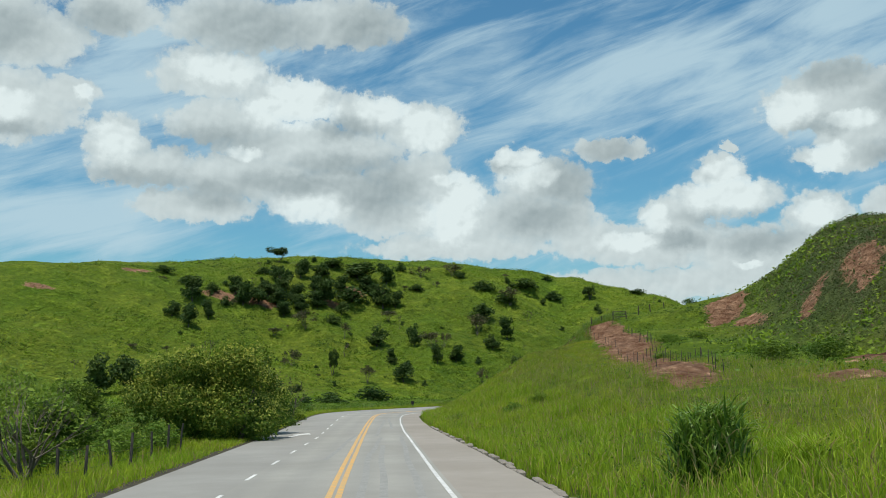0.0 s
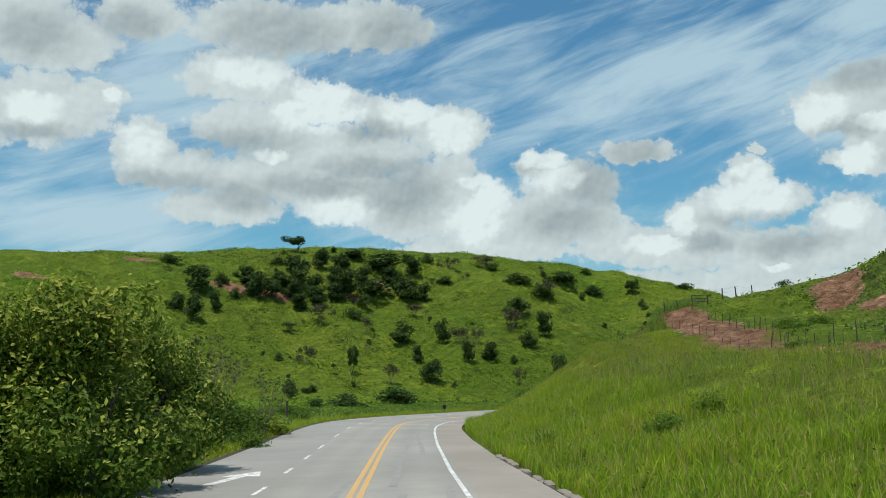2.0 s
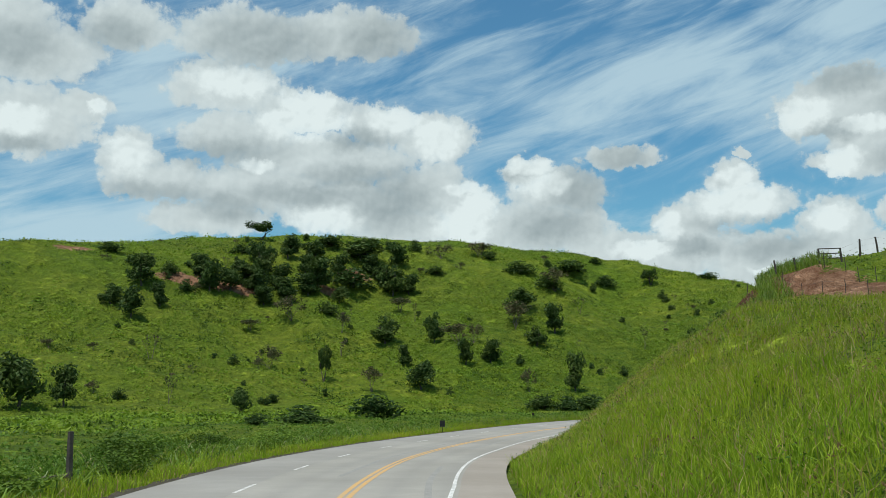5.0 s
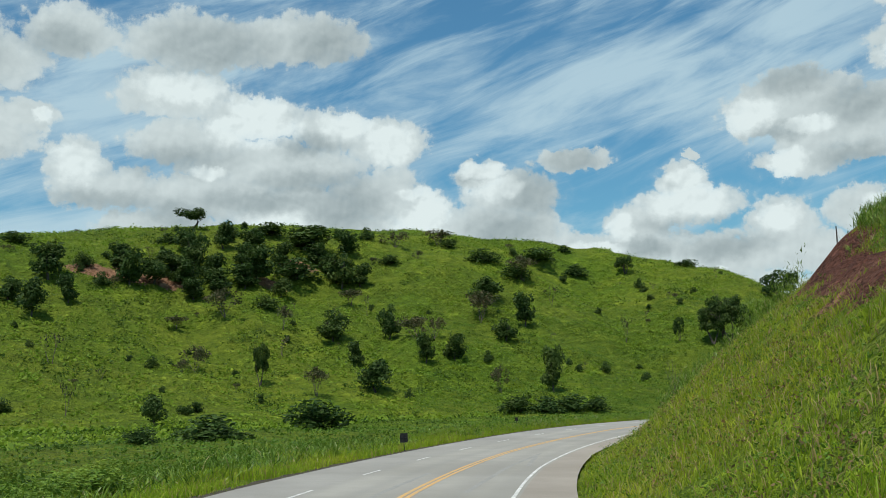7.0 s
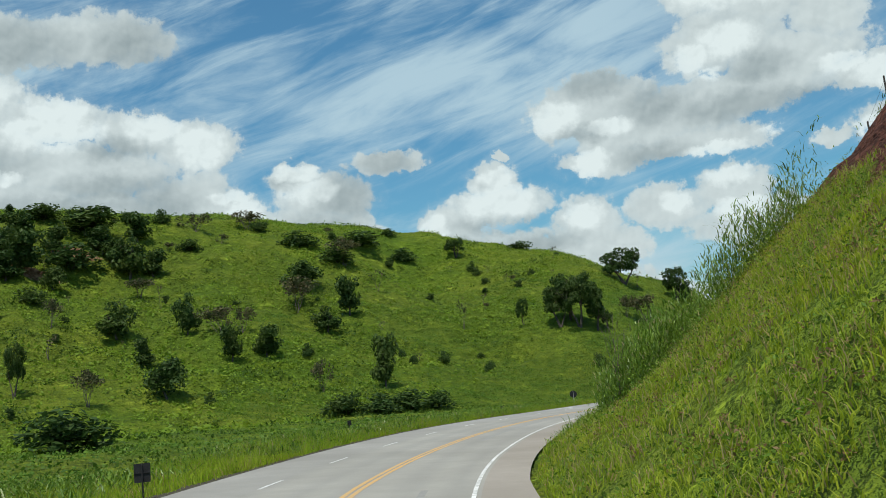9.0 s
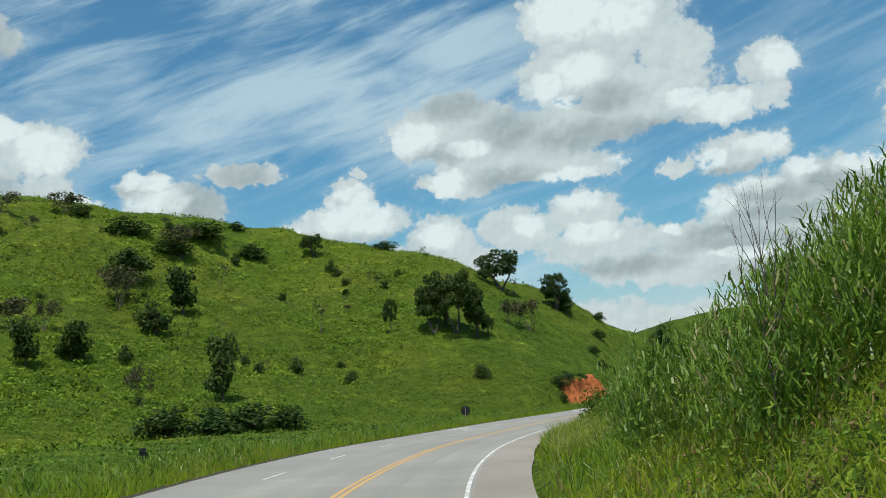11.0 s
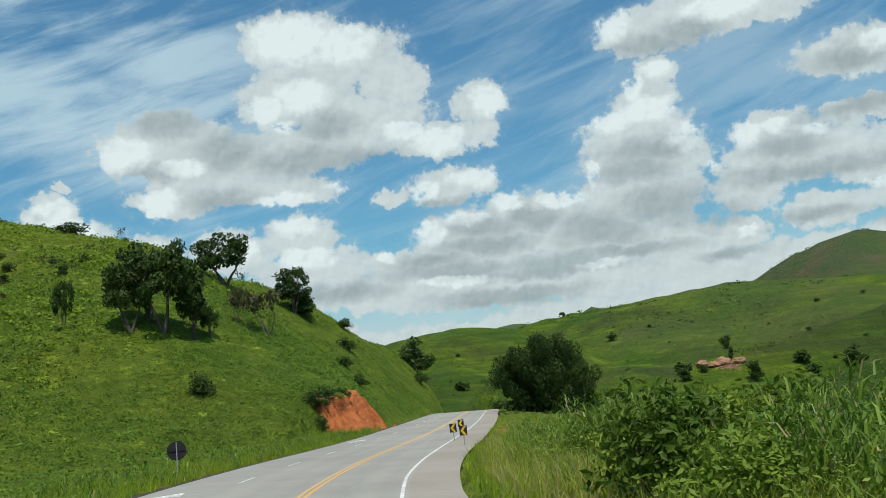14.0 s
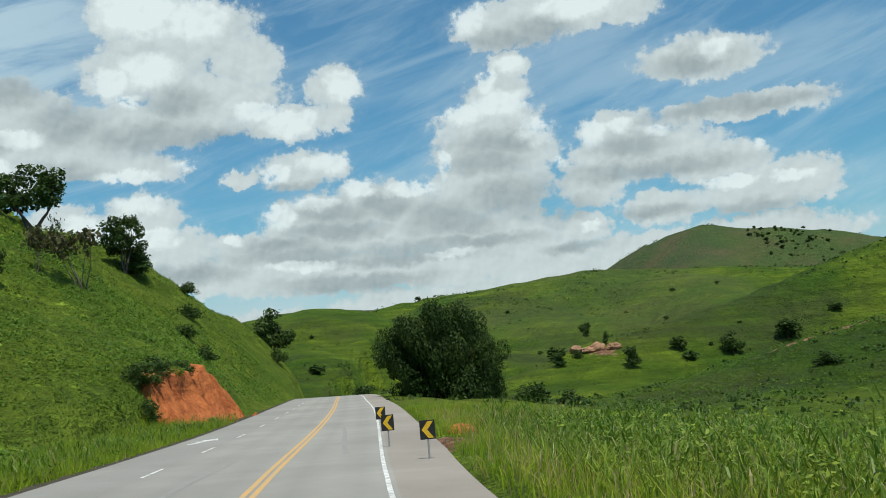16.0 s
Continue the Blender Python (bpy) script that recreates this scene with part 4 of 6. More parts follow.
# dark seams and drag marks on the concrete
for s0, s1, u0, u1 in ((40, 62, -0.9, -0.55), (44, 58, 0.8, 1.05), (70, 96, 1.6, 1.2), (150, 178, 1.1, 1.4), (166, 175, 2.1, 1.5), (238, 262, -1.2, -0.9), (300, 322, 1.9, 1.3), (286, 300, -2.5, -2.1), (18, 44, 0.9, 0.75), (20, 50, 1.5, 1.2), (24, 60, 2.4, 2.2), (60, 90, 0.7, 0.9), (100, 128, 2.0, 1.7), (120, 160, -1.6, -1.8), (205, 236, 1.0, 1.3), (250, 285, 1.2, 0.9)):
    part("tyre_mark", ribbon("tyre_mark", lambda k, a=u0, b=u1, p=s0, r=s1: a + (b - a) * (k - S0 - p) / (r - p) + 0.03 * math.sin(k * 0.4), lambda k, a=u0, b=u1, p=s0, r=s1: a + 0.22 + (b - a) * (k - S0 - p) / (r - p) + 0.03 * math.sin(k * 0.4), on_stations(s0), on_stations(s1), 0.005, MAT_TAR), None, road)
# earth strip along the left edge
verge = new("verge", ribbon("verge", lambda i: left_edge(i) - 0.55 - 0.15 * math.sin(i * 1.7), lambda i: left_edge(i) + 0.02, 1, LAST, -0.012, MAT_DIRT))
tagged(verge, "strip of dark dirt along the pavement edge", "verge", kind="structure")


def kerb_block():
    bm = bmesh.new()
    bmesh.ops.create_cube(bm, size=1.0, matrix=Matrix.LocRotScale((0, 0, 0.06), None, (0.24, 0.96, 0.20)))
    bmesh.ops.bevel(bm, geom=bm.edges[:], offset=0.035, segments=1, affect='EDGES')
    me = bpy.data.meshes.new("kerb_block")
    bm.to_mesh(me)
    bm.free()
    me.materials.append(MAT_KERB)
    return me


kerb = tagged(new("kerb"), "row of rough weathered concrete kerb blocks", "kerb", kind="structure")
kerb_me = kerb_block()
for k in range(58):
    if k % 7 == 3 or k % 11 == 5:
        continue
    i = on_stations(14 + k)
    x, y, z = road_place(i, right_edge(i) + 0.14)
    ob = part("kerb_block", kerb_me, None, kerb)
    t = TAN[i]
    ob.matrix_basis = Matrix.Translation((x + random.uniform(-0.07, 0.07), y, z + random.uniform(-0.18, -0.06))) @ Euler((random.uniform(-0.03, 0.03), random.uniform(-0.06, 0.06), -math.atan2(t[0], t[1]) + random.uniform(-0.04, 0.04))).to_matrix().to_4x4()


def cut_bank():
    """The fresh cut in the hill's foot: a steep hollowed face of red earth with runnels."""
    cols, rows = 110, 44
    verts, faces = [], []
    mid, way, back = Vector((79.2, 326.1, 0)), Vector((0.786, 0.618, 0)), Vector((-0.618, 0.786, 0))
    for r in range(rows + 1):
        t = r / rows
        for c in range(cols + 1):
            s_ = c / cols
            arch = float(bay_arch(np.array(s_)))
            top = 0.15 + 4.7 * arch * (0.95 + 0.26 * noise.noise(Vector((s_ * 7, 0, 3))) + 0.12 * noise.noise(Vector((s_ * 23, 0, 5))))
            floor_off = 0.1 + 0.5 * arch
            up = min(1, t / 0.92)
            gully = abs(noise.noise(Vector((s_ * 13, t * 0.9, 0)))) * 1.1 + noise.fractal(Vector((s_ * 11, t * 6, 7)), 1.0, 2.0, 5) * 0.22
            ledge = 0.3 * noise.noise(Vector((s_ * 3, t * 4.5, 11)))
            deep = floor_off + (2.5 * arch - floor_off) * up + 0.7 * (gully + ledge - 0.1) * arch * math.sin(math.pi * min(1, 0.1 + up * 0.85)) - 1.1 * arch * (1 - t) ** 4 + 1.2 * max(0, t - 0.92) / 0.08
            p = mid + way * (17.2 * (s_ - 0.5)) + back * deep
            lip = 0.25 * max(0, t - 0.92) / 0.08
            verts.append((p.x, p.y, -0.95 + top * up + lip))
    for r in range(rows):
        for c in range(cols):
            k = r * (cols + 1) + c
            faces.append((k, k + 1, k + cols + 2, k + cols + 1))
    ob = new("cut_bank", mesh_from("cut_bank", verts, faces, MAT_EARTH, True))
    tagged(ob, "fresh orange-red earth face cut into the hill foot", "earth bank", kind="structure")


cut_bank()


# ---------------------------------------------------------------- plants
def tube(path, radii, sides=5):
    """Verts and faces of a tapered round limb."""
    verts, faces = [], []
    path = [Vector(p) for p in path]
    for k, (p, r) in enumerate(zip(path, radii)):
        d = (path[min(k + 1, len(path) - 1)] - path[max(k - 1, 0)]).normalized()
        a = d.orthogonal().normalized()
        b = d.cross(a)
        for j in range(sides):
            t = 2 * math.pi * j / sides
            verts.append(p + (a * math.cos(t) + b * math.sin(t)) * r)
    for k in range(len(path) - 1):
        for j in range(sides):
            faces.append((k * sides + j, k * sides + (j + 1) % sides, (k + 1) * sides + (j + 1) % sides, (k + 1) * sides + j))
    return verts, faces


def limbs(rng, start, way, length, radius, depth, verts, faces, tips, spread=0.6, bend=0.25, kids=(2, 3), sides=5):
    """Grow a forked limb; the ends go to tips."""
    path, radii, p, d = [Vector(start)], [radius], Vector(start), Vector(way).normalized()
    n = 4
    for k in range(n):
        d = (d + Vector((rng.uniform(-bend, bend), rng.uniform(-bend, bend), rng.uniform(-bend * 0.4, bend * 0.6)))).normalized()
        p = p + d * (length / n)
        path.append(p)
        radii.append(radius * (1 - 0.45 * (k + 1) / n))
    v, f = tube(path, radii, sides)
    base = len(verts)
    verts.extend(v)
    faces.extend([tuple(base + i for i in q4) for q4 in f])
    if depth == 0:
        tips.append(p)
        return
    for _ in range(rng.randint(*kids)):
        w = (d + Vector((rng.uniform(-1, 1), rng.uniform(-1, 1), rng.uniform(-0.3, 0.6))) * spread).normalized()
        limbs(rng, p, w, length * rng.uniform(0.55, 0.8), radii[-1] * 0.75, depth - 1, verts, faces, tips, spread, bend, kids, max(3, sides - 1))
    tips.append(p)


def leaf_cloud(gen, centres, radii, count, size, squash=0.8, outward=0.75):
    """Rhombic leaves round many clump centres: verts and quads."""
    centres, radii = np.asarray(centres, float), np.asarray(radii, float)
    pick = gen.choice(len(centres), count, p=radii ** 2 / np.sum(radii ** 2))
    way = gen.normal(size=(count, 3))
    way /= np.linalg.norm(way, axis=1)[:, None]
    depth = gen.uniform(0.40, 1.0, count) ** 0.5 * (1 + 0.20 * np.abs(gen.normal(size=count)))
    off = way * (radii[pick] * depth)[:, None]
    off[:, 2] *= squash
    c = centres[pick] + off
    nrm = way * outward + gen.normal(size=(count, 3)) * 0.6 + np.array([0, 0, 0.35])
    nrm /= np.linalg.norm(nrm, axis=1)[:, None]
    a = np.cross(nrm, gen.normal(size=(count, 3)))
    a /= np.linalg.norm(a, axis=1)[:, None]
    b = np.cross(nrm, a)
    s = size * gen.uniform(0.6, 1.35, count)[:, None]
    v = np.stack([c - a * s, c - b * s * 0.5 + nrm * s * 0.12, c + a * s, c + b * s * 0.5 + nrm * s * 0.12], 1).reshape(-1, 3)
    return v, np.arange(count * 4).reshape(-1, 4)


def empty_thing(name, m, label, category, group=""):
    ob = new(name)
    ob.matrix_basis = m
    return tagged(ob, label, category, group)


def make_tree(name, seed, kind, leaves, leaf_size, mat, label, category="tree", group="", fresh=0, top_leaf_mat=None):
    """A tree of unit height and unit width at the origin: trunk with limbs, and a crown of leaves."""
    rng, gen = random.Random(seed), np.random.default_rng(seed)
    thing = empty_thing(name, Matrix.Identity(4), label, category, group)
    verts, faces, tips = [], [], []
    if kind == "round":        # dense down to the ground
        limbs(rng, (0, 0, -0.03), (rng.uniform(-.1, .1), rng.uniform(-.1, .1), 1), 0.32, 0.035, 2, verts, faces, tips, 0.7)
        centres, radii = [], []
        for _ in range(16):
            t, r = rng.uniform(0, 6.283), rng.uniform(0.05, 0.36)
            z = rng.uniform(0.26, 0.84)
            k = 1.0 if z < 0.6 else 0.75
            centres.append((math.cos(t) * r * k, math.sin(t) * r * k, z))
            radii.append(rng.uniform(0.12, 0.22))
    elif kind == "dense":      # leafy right down to the ground
        limbs(rng, (0, 0, -0.03), (0, 0, 1), 0.3, 0.03, 2, verts, faces, tips, 0.8)
        centres, radii = [], []
        for _ in range(30):
            t, z = rng.uniform(0, 6.283), rng.uniform(0.08, 0.86)
            r = rng.uniform(0.1, 0.4) * (1.0 if z < 0.55 else 1.0 - 1.2 * (z - 0.55))
            centres.append((math.cos(t) * r, math.sin(t) * r, z))
            radii.append(rng.uniform(0.10, 0.19))
    elif kind == "umbrella":   # flat wide top on a bare stem
        limbs(rng, (0, 0, -0.03), (0.1, 0, 1), 0.36, 0.045, 2, verts, faces, tips, 0.9)
        centres, radii = [], []
        for _ in range(18):
            t, r = rng.uniform(0, 6.283), rng.uniform(0.0, 0.42)
            centres.append((math.cos(t) * r, math.sin(t) * r, rng.uniform(0.5 + 0.35 * r, 0.92)))
            radii.append(rng.uniform(0.10, 0.17))
    elif kind == "open":       # forked stem and limbs show between many small clumps
        for w in ((-0.35, 0.15), (0.35, -0.1), (0.05, 0.3)):
            limbs(rng, (0, 0, -0.03), (w[0] + rng.uniform(-.1, .1), w[1] + rng.uniform(-.1, .1), 1), 0.34, 0.032, 3, verts, faces, tips, 0.65, 0.28)
        tall, wide = max(p.z for p in tips), max(math.hypot(p.x, p.y) for p in tips)
        verts = [Vector((p.x * 0.46 / wide, p.y * 0.46 / wide, p.z * 0.93 / tall)) for p in verts]
        centres, radii = [], []
        for _ in range(40):
            t, r = rng.uniform(0, 6.283), 0.42 * rng.uniform(0.1, 1) ** 0.6
            centres.append((math.cos(t) * r, math.sin(t) * r, rng.uniform(0.48, 0.92) - 0.25 * r))
            radii.append(rng.uniform(0.065, 0.115))
    elif kind == "low":        # a wide bush
        limbs(rng, (0, 0, -0.05), (0, 0, 1), 0.25, 0.02, 2, verts, faces, tips, 1.2)
        centres, radii = [], []
        for _ in range(18):
            t, r = rng.uniform(0, 6.283), rng.uniform(0.0, 0.4)
            centres.append((math.cos(t) * r, math.sin(t) * r, rng.uniform(0.15, 0.72) * (1.1 - r)))
            radii.append(rng.uniform(0.12, 0.24))
    else:                      # mostly twigs
        for _ in range({"twiggy": 5, "bare_old": 4}.get(kind, 2)):
            w = (rng.uniform(-.5, .5), rng.uniform(-.5, .5), 1)
            limbs(rng, (rng.uniform(-.06, .06), rng.uniform(-.06, .06), -0.03), w, 0.34, 0.012 if kind == "twiggy" else 0.018, 4 if kind == "bare_old" else 3, verts, faces, tips, 0.55, 0.2, (2, 3), 4)
        centres = [tuple(p) for p in tips if p.z > 0.3]
        radii = [rng.uniform(0.05, 0.11) for _ in centres]
    part("trunk", mesh_from("trunk", verts, faces, MAT_TWIG if kind in ("bare", "twiggy", "bare_old") else MAT_BARK, True), None, thing)
    if leaves:
        v, f = leaf_cloud(gen, centres, radii, leaves, leaf_size)
        v[:, 2] = np.maximum(v[:, 2], -0.02)
        crown = part("crown", fast_mesh("crown", v, f, mat, False), None, thing)
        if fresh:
            # paler leaves only on clumps near the crown's top or outside
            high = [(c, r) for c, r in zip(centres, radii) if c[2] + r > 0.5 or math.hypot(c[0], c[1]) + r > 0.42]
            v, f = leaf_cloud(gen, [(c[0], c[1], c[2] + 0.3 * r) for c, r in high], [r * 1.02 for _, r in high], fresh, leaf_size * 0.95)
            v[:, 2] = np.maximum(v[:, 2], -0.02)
            part("new_leaves", fast_mesh("new_leaves", v, f, top_leaf_mat, False), None, crown, "pale yellow-green leaves over the top and outside")
    return thing


def stand(model, x, y, width, height, seed, sink=0.0):
    """A copy of a model tree on the ground."""
    rng = random.Random(seed)
    m = Matrix.LocRotScale((x, y, height_at(x, y) - sink), Euler((rng.uniform(-.04, .04), rng.uniform(-.04, .04), rng.uniform(0, 6.283))), (width, width, height))
    return copy_thing(model, m)


def drop_model(model):
    for ob in (*model.children_recursive, model):
        bpy.data.objects.remove(ob)


HILL = "trees on the hillside"
models = {
    "round": [make_tree("tree", 11 + k, "round", 1600, 0.05, MAT_LEAF, "dark green dense broad tree on the grassy hillside", group=HILL) for k in range(4)],
    "low": [make_tree("bush", 31 + k, "low", 1000, 0.055, MAT_LEAF, "dark green rounded bush growing in hillside grass", "bush", "bushes on the hillside") for k in range(3)],
    "open": [make_tree("tree", 41 + k, "open", 3600, 0.030, MAT_LEAF, "dark tree with bare trunk and open crown on the ridge", group=HILL) for k in range(3)],
    "umbrella": [make_tree("tree", 53, "umbrella", 1600, 0.04, MAT_LEAF, "flat-topped dark tree standing alone on the ridge", group=HILL)],
    "grey": [make_tree("shrub", 61 + k, "twiggy", 700, 0.04, MAT_LEAF_GREY, "dull grey-green thin-leaved shrub on the hillside", "shrub", "shrubs on the hillside") for k in range(3)],
    "bare": [make_tree("bare_tree", 71 + k, "bare", 60, 0.05, MAT_LEAF_GREY, "small nearly leafless tree with pale twigs on the hill", "tree", HILL) for k in range(3)],
}
ROUND_TREES = [(-89.1, 331.7, 7.9, 8.2), (-73.9, 340.5, 6.7, 8.3), (-68.1, 352.3, 7.0, 5.6), (-63.1, 357.1, 6.0, 9.9), (-58.6, 355.3, 7.3, 6.7), (-48.6, 360.0, 8.8, 8.8), (-39.1, 381.2, 13.5, 6.4), (-28.6, 369.6, 8.0, 9.6), (-28.1, 385.1, 6.5, 6.5), (-81.2, 321.9, 4.0, 6.0), (-85.0, 312.3, 5.5, 7.5), (-91.2, 316.6, 5.0, 5.2), (-59.3, 372.3, 6.3, 6.9), (-22.2, 323.1, 3.5, 5.0), (-17.2, 303.1, 5.8, 5.9), (-27.8, 334.6, 6.2, 6.9), (-7.6, 326.5, 4.1, 6.2), (-1.5, 329.9, 5.6, 5.6), (8.0, 368.7, 7.5, 6.1), (10.9, 346.8, 5.3, 5.5), (16.3, 353.4, 5.4, 7.9), (17.5, 315.2, 4.8, 8.9)]
MORE_ROUND = [(-47.4, 263.6, 3.5, 4.8), (-15.6, 338.9, 4.6, 7.9), (-53.0, 365.6, 5.2, 5.8), (112.5, 401.0, 6.0, 5.0), (-70, 346, 7, 6), (-64, 350, 7, 7), (-56, 351, 7, 6), (-51, 356, 7, 6), (-42, 356, 5, 5), (-31, 373, 6, 6), (-24, 373, 6, 6), (-61, 346, 6, 5), (-82, 250, 8, 9.5), (-88.5, 246, 8, 10.5), (-76, 254, 5, 7), (-35, 376, 7, 6), (-66, 362, 6, 6), (-52, 376, 7, 5), (-44, 370, 6, 6), (-78, 347, 6, 6)]
BUSHES = [(-39.6, 366.3, 11.6, 6.1), (-84.1, 340.2, 4.1, 4.1), (-79.1, 336.7, 3.5, 3.5), (-44.0, 343.8, 4.7, 3.4), (-20.4, 238.9, 7.1, 4.4), (-26.5, 203.9, 5.8, 2.7), (-30.1, 195.8, 2.9, 1.4), (8.5, 295.0, 6.0, 3.9), (13.5, 296.5, 6.0, 3.5), (18.9, 300.5, 5.5, 3.4), (23.5, 303.0, 5.0, 3.0), (-23.3, 397.4, 4.2, 4.2), (9.2, 393.2, 7.9, 4.4), (-16.7, 385.8, 5.6, 3.1), (26.4, 419.9, 12.0, 4.6), (39.2, 419.6, 6.3, 4.2), (-49.5, 389.7, 9.6, 4.1), (-105.5, 351.6, 6.8, 3.2), (76.6, 431.9, 6.0, 3.0)]
MORE_BUSHES = [(124.5, 406.6, 3.5, 2.6), (38.8, 420.4, 5.6, 3.2), (38.0, 434.7, 4.1, 2.6), (17.9, 385.9, 7.5, 4.4), (-72, 368, 6, 3), (-60, 384, 5, 3), (-95, 345, 5, 3), (-30, 395, 5, 3), (0, 405, 5, 3), (104, 372, 3, 2.2), (98, 358, 2.6, 2.0), (116, 392, 3.2, 2.6)]
GREYS = [(-52.3, 337.3, 8.0, 6.7), (-9.2, 336.9, 7.8, 6.0), (5.8, 356.9, 9.1, 8.0), (-5.5, 339.8, 4.6, 5.1), (-25.7, 358.6, 6.4, 4.4), (19.4, 386.1, 9.6, 7.1), (-15.3, 397.0, 6.8, 4.8), (-3.1, 406.9, 8.7, 5.7), (-27.4, 295.9, 4.7, 5.4), (6.5, 310.6, 3.3, 5.8), (-61.5, 331.6, 5.3, 3.0), (-38.6, 333.3, 3.8, 5.5), (-51.2, 305.3, 5.1, 5.8), (80.4, 352.0, 6.5, 7.0), (76.0, 352.5, 4.0, 5.0)]
BARES = [(-73.6, 292.7, 4.5, 6.2), (-62.5, 269.1, 3.2, 5.6), (25.3, 374.2, 4.7, 5.6), (-21.3, 353.3, 1.9, 5.7), (40.5, 355.5, 3.3, 6.9), (-37.2, 322.2, 4.7, 4.7), (79.1, 408.6, 3.0, 3.8), (98.0, 398.0, 3.0, 4.5)]
OPENS = [(62.2, 343.2, 9.6, 11.6), (58.4, 344.4, 6.5, 9.0), (65.4, 342.0, 5.0, 7.0), (61.2, 345.9, 7.5, 9.6), (93.4, 394.8, 11.0, 9.6), (109.6, 399.5, 7.5, 9.0), (54.4, 420.5, 5.9, 5.9), (-38.6, 302.8, 3.2, 8.2), (51.5, 347.8, 2.8, 6.0), (68.0, 343.2, 2.4, 3.9)]
seed = 100
for kind, places in (("round", ROUND_TREES + MORE_ROUND), ("low", BUSHES + MORE_BUSHES), ("grey", GREYS), ("bare", BARES), ("open", OPENS), ("umbrella", [(-69.8, 384.0, 9.5, 5.6)])):
    for x, y, w, h in places:
        seed += 1
        stand(models[kind][seed % len(models[kind])], x, y, w * (1.22 if kind in ("round", "low") else 1.05), h * 1.08, seed, 0.1)

# small shrubs strewn over the slopes, thicker in the gullies
strew = random.Random(21)
placed = 0
while placed < 95:
    x, y = strew.uniform(-110, 100), strew.uniform(255, 430)
    d = float(polyline_distance(np.array([x]), np.array([y]), FOOT)[0])
    if not 8 < d < 120 or float(vnoise(np.array([x / 16]), np.array([y / 16]), 72)[0]) + strew.uniform(-0.3, 0.3) < 0.12:
        continue
    placed += 1
    kind = ("low", "grey", "low", "round", "bare")[placed % 5]
    size = strew.uniform(1.3, 3.4)
    stand(models[kind][placed % 3], x, y, size, size * strew.uniform(0.7, 1.2), 1000 + placed, 0.1)

# the broad clump of trees past the road's end, the tree on the nose, and those in the valley
valley = [make_tree("tree", 81 + k, "dense", 12000, 0.020, MAT_LEAF_DEEP, "large dark spreading broadleaf tree in green grass", group="large dark trees") for k in range(2)]
for k, (x, y, w, h) in enumerate([(123.2, 350.5, 8.0, 11.5), (126.0, 348.5, 8.5, 14.8), (129.0, 345.5, 8.5, 14.2), (131.0, 343.0, 6.5, 10.0), (128, 352, 8, 11), (132, 347.5, 7, 10)]):
    stand(valley[k % 2], x, y, w, h, 300 + k, 0.3)
for k, (x, y, w, h) in enumerate([(153.0, 423.0, 9.0, 10.0), (146, 412, 4, 3.5), (136.5, 349, 6, 4.5), (141, 344, 6, 4), (149, 345, 6, 3), (315, 449.5, 7, 7.5), (352.7, 433.8, 9, 8.5), (377, 425, 13, 7), (303, 471, 6, 5), (312, 470, 4, 4), (326, 468, 3, 5), (546, 644, 6, 9), (552, 652, 5, 6), (200, 330, 6, 3), (215, 470, 9, 6), (245, 520, 9, 5)]):
    stand(models["round" if h > 4 else "low"][k % 3], x, y, w, h, 330 + k, 0.2)
far_models = {"round": [make_tree("tree", 201 + k, "round", 420, 0.10, MAT_LEAF, "dark green tree far off on the valley slopes", group="far trees") for k in range(4)],
              "low": [make_tree("bush", 211 + k, "low", 300, 0.11, MAT_LEAF, "dark green bush far off on the valley slopes", "bush", "far bushes") for k in range(3)]}
# scattered dots of far trees on the distant slopes
far_rng = random.Random(77)
for k in range(120):
    a, r = radians(far_rng.uniform(20, 68)), far_rng.uniform(330, 1150)
    x, y = 34 + r * math.sin(a), 252 + r * math.cos(a)
    size = far_rng.uniform(0.4, 1.0) ** 1.5 * 9
    stand(far_models["low" if k % 3 else "round"][k % 3], x, y, size, size * far_rng.uniform(0.5, 0.8), 400 + k, 0.2)
for k in range(60):   # the wood on the flank of the farthest height
    x, y = far_rng.gauss(1318, 26), far_rng.gauss(872, 40)
    stand(far_models["round"][k % 4], x, y, far_rng.uniform(4, 9), far_rng.uniform(3, 5), 700 + k, 0.5)

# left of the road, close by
near_tree, near_tree_2 = [make_tree("tree", 91 + k, "dense", 13000, 0.0165, MAT_LEAF_MID, "leafy roadside tree with pale green outer leaves", group="trees beside the fence", fresh=4200, top_leaf_mat=MAT_LEAF_TIP) for k in range(2)]
green_tree = make_tree("tree", 94, "dense", 13000, 0.0165, MAT_LEAF_MID, "dense mid-green roadside tree behind the fence", group="trees beside the fence", fresh=3600, top_leaf_mat=MAT_LEAF_BRIGHT)
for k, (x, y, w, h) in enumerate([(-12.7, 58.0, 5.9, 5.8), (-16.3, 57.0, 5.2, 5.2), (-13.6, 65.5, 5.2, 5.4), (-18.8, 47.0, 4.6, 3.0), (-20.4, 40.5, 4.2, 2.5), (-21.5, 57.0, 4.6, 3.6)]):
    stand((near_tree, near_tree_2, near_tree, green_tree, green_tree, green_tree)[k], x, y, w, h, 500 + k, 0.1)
twig = make_tree("bare_shrub", 95, "twiggy", 160, 0.02, MAT_LEAF_GREY, "grey leafless shrub of thin upright twigs on the verge", "shrub", "bare shrubs on the verge")
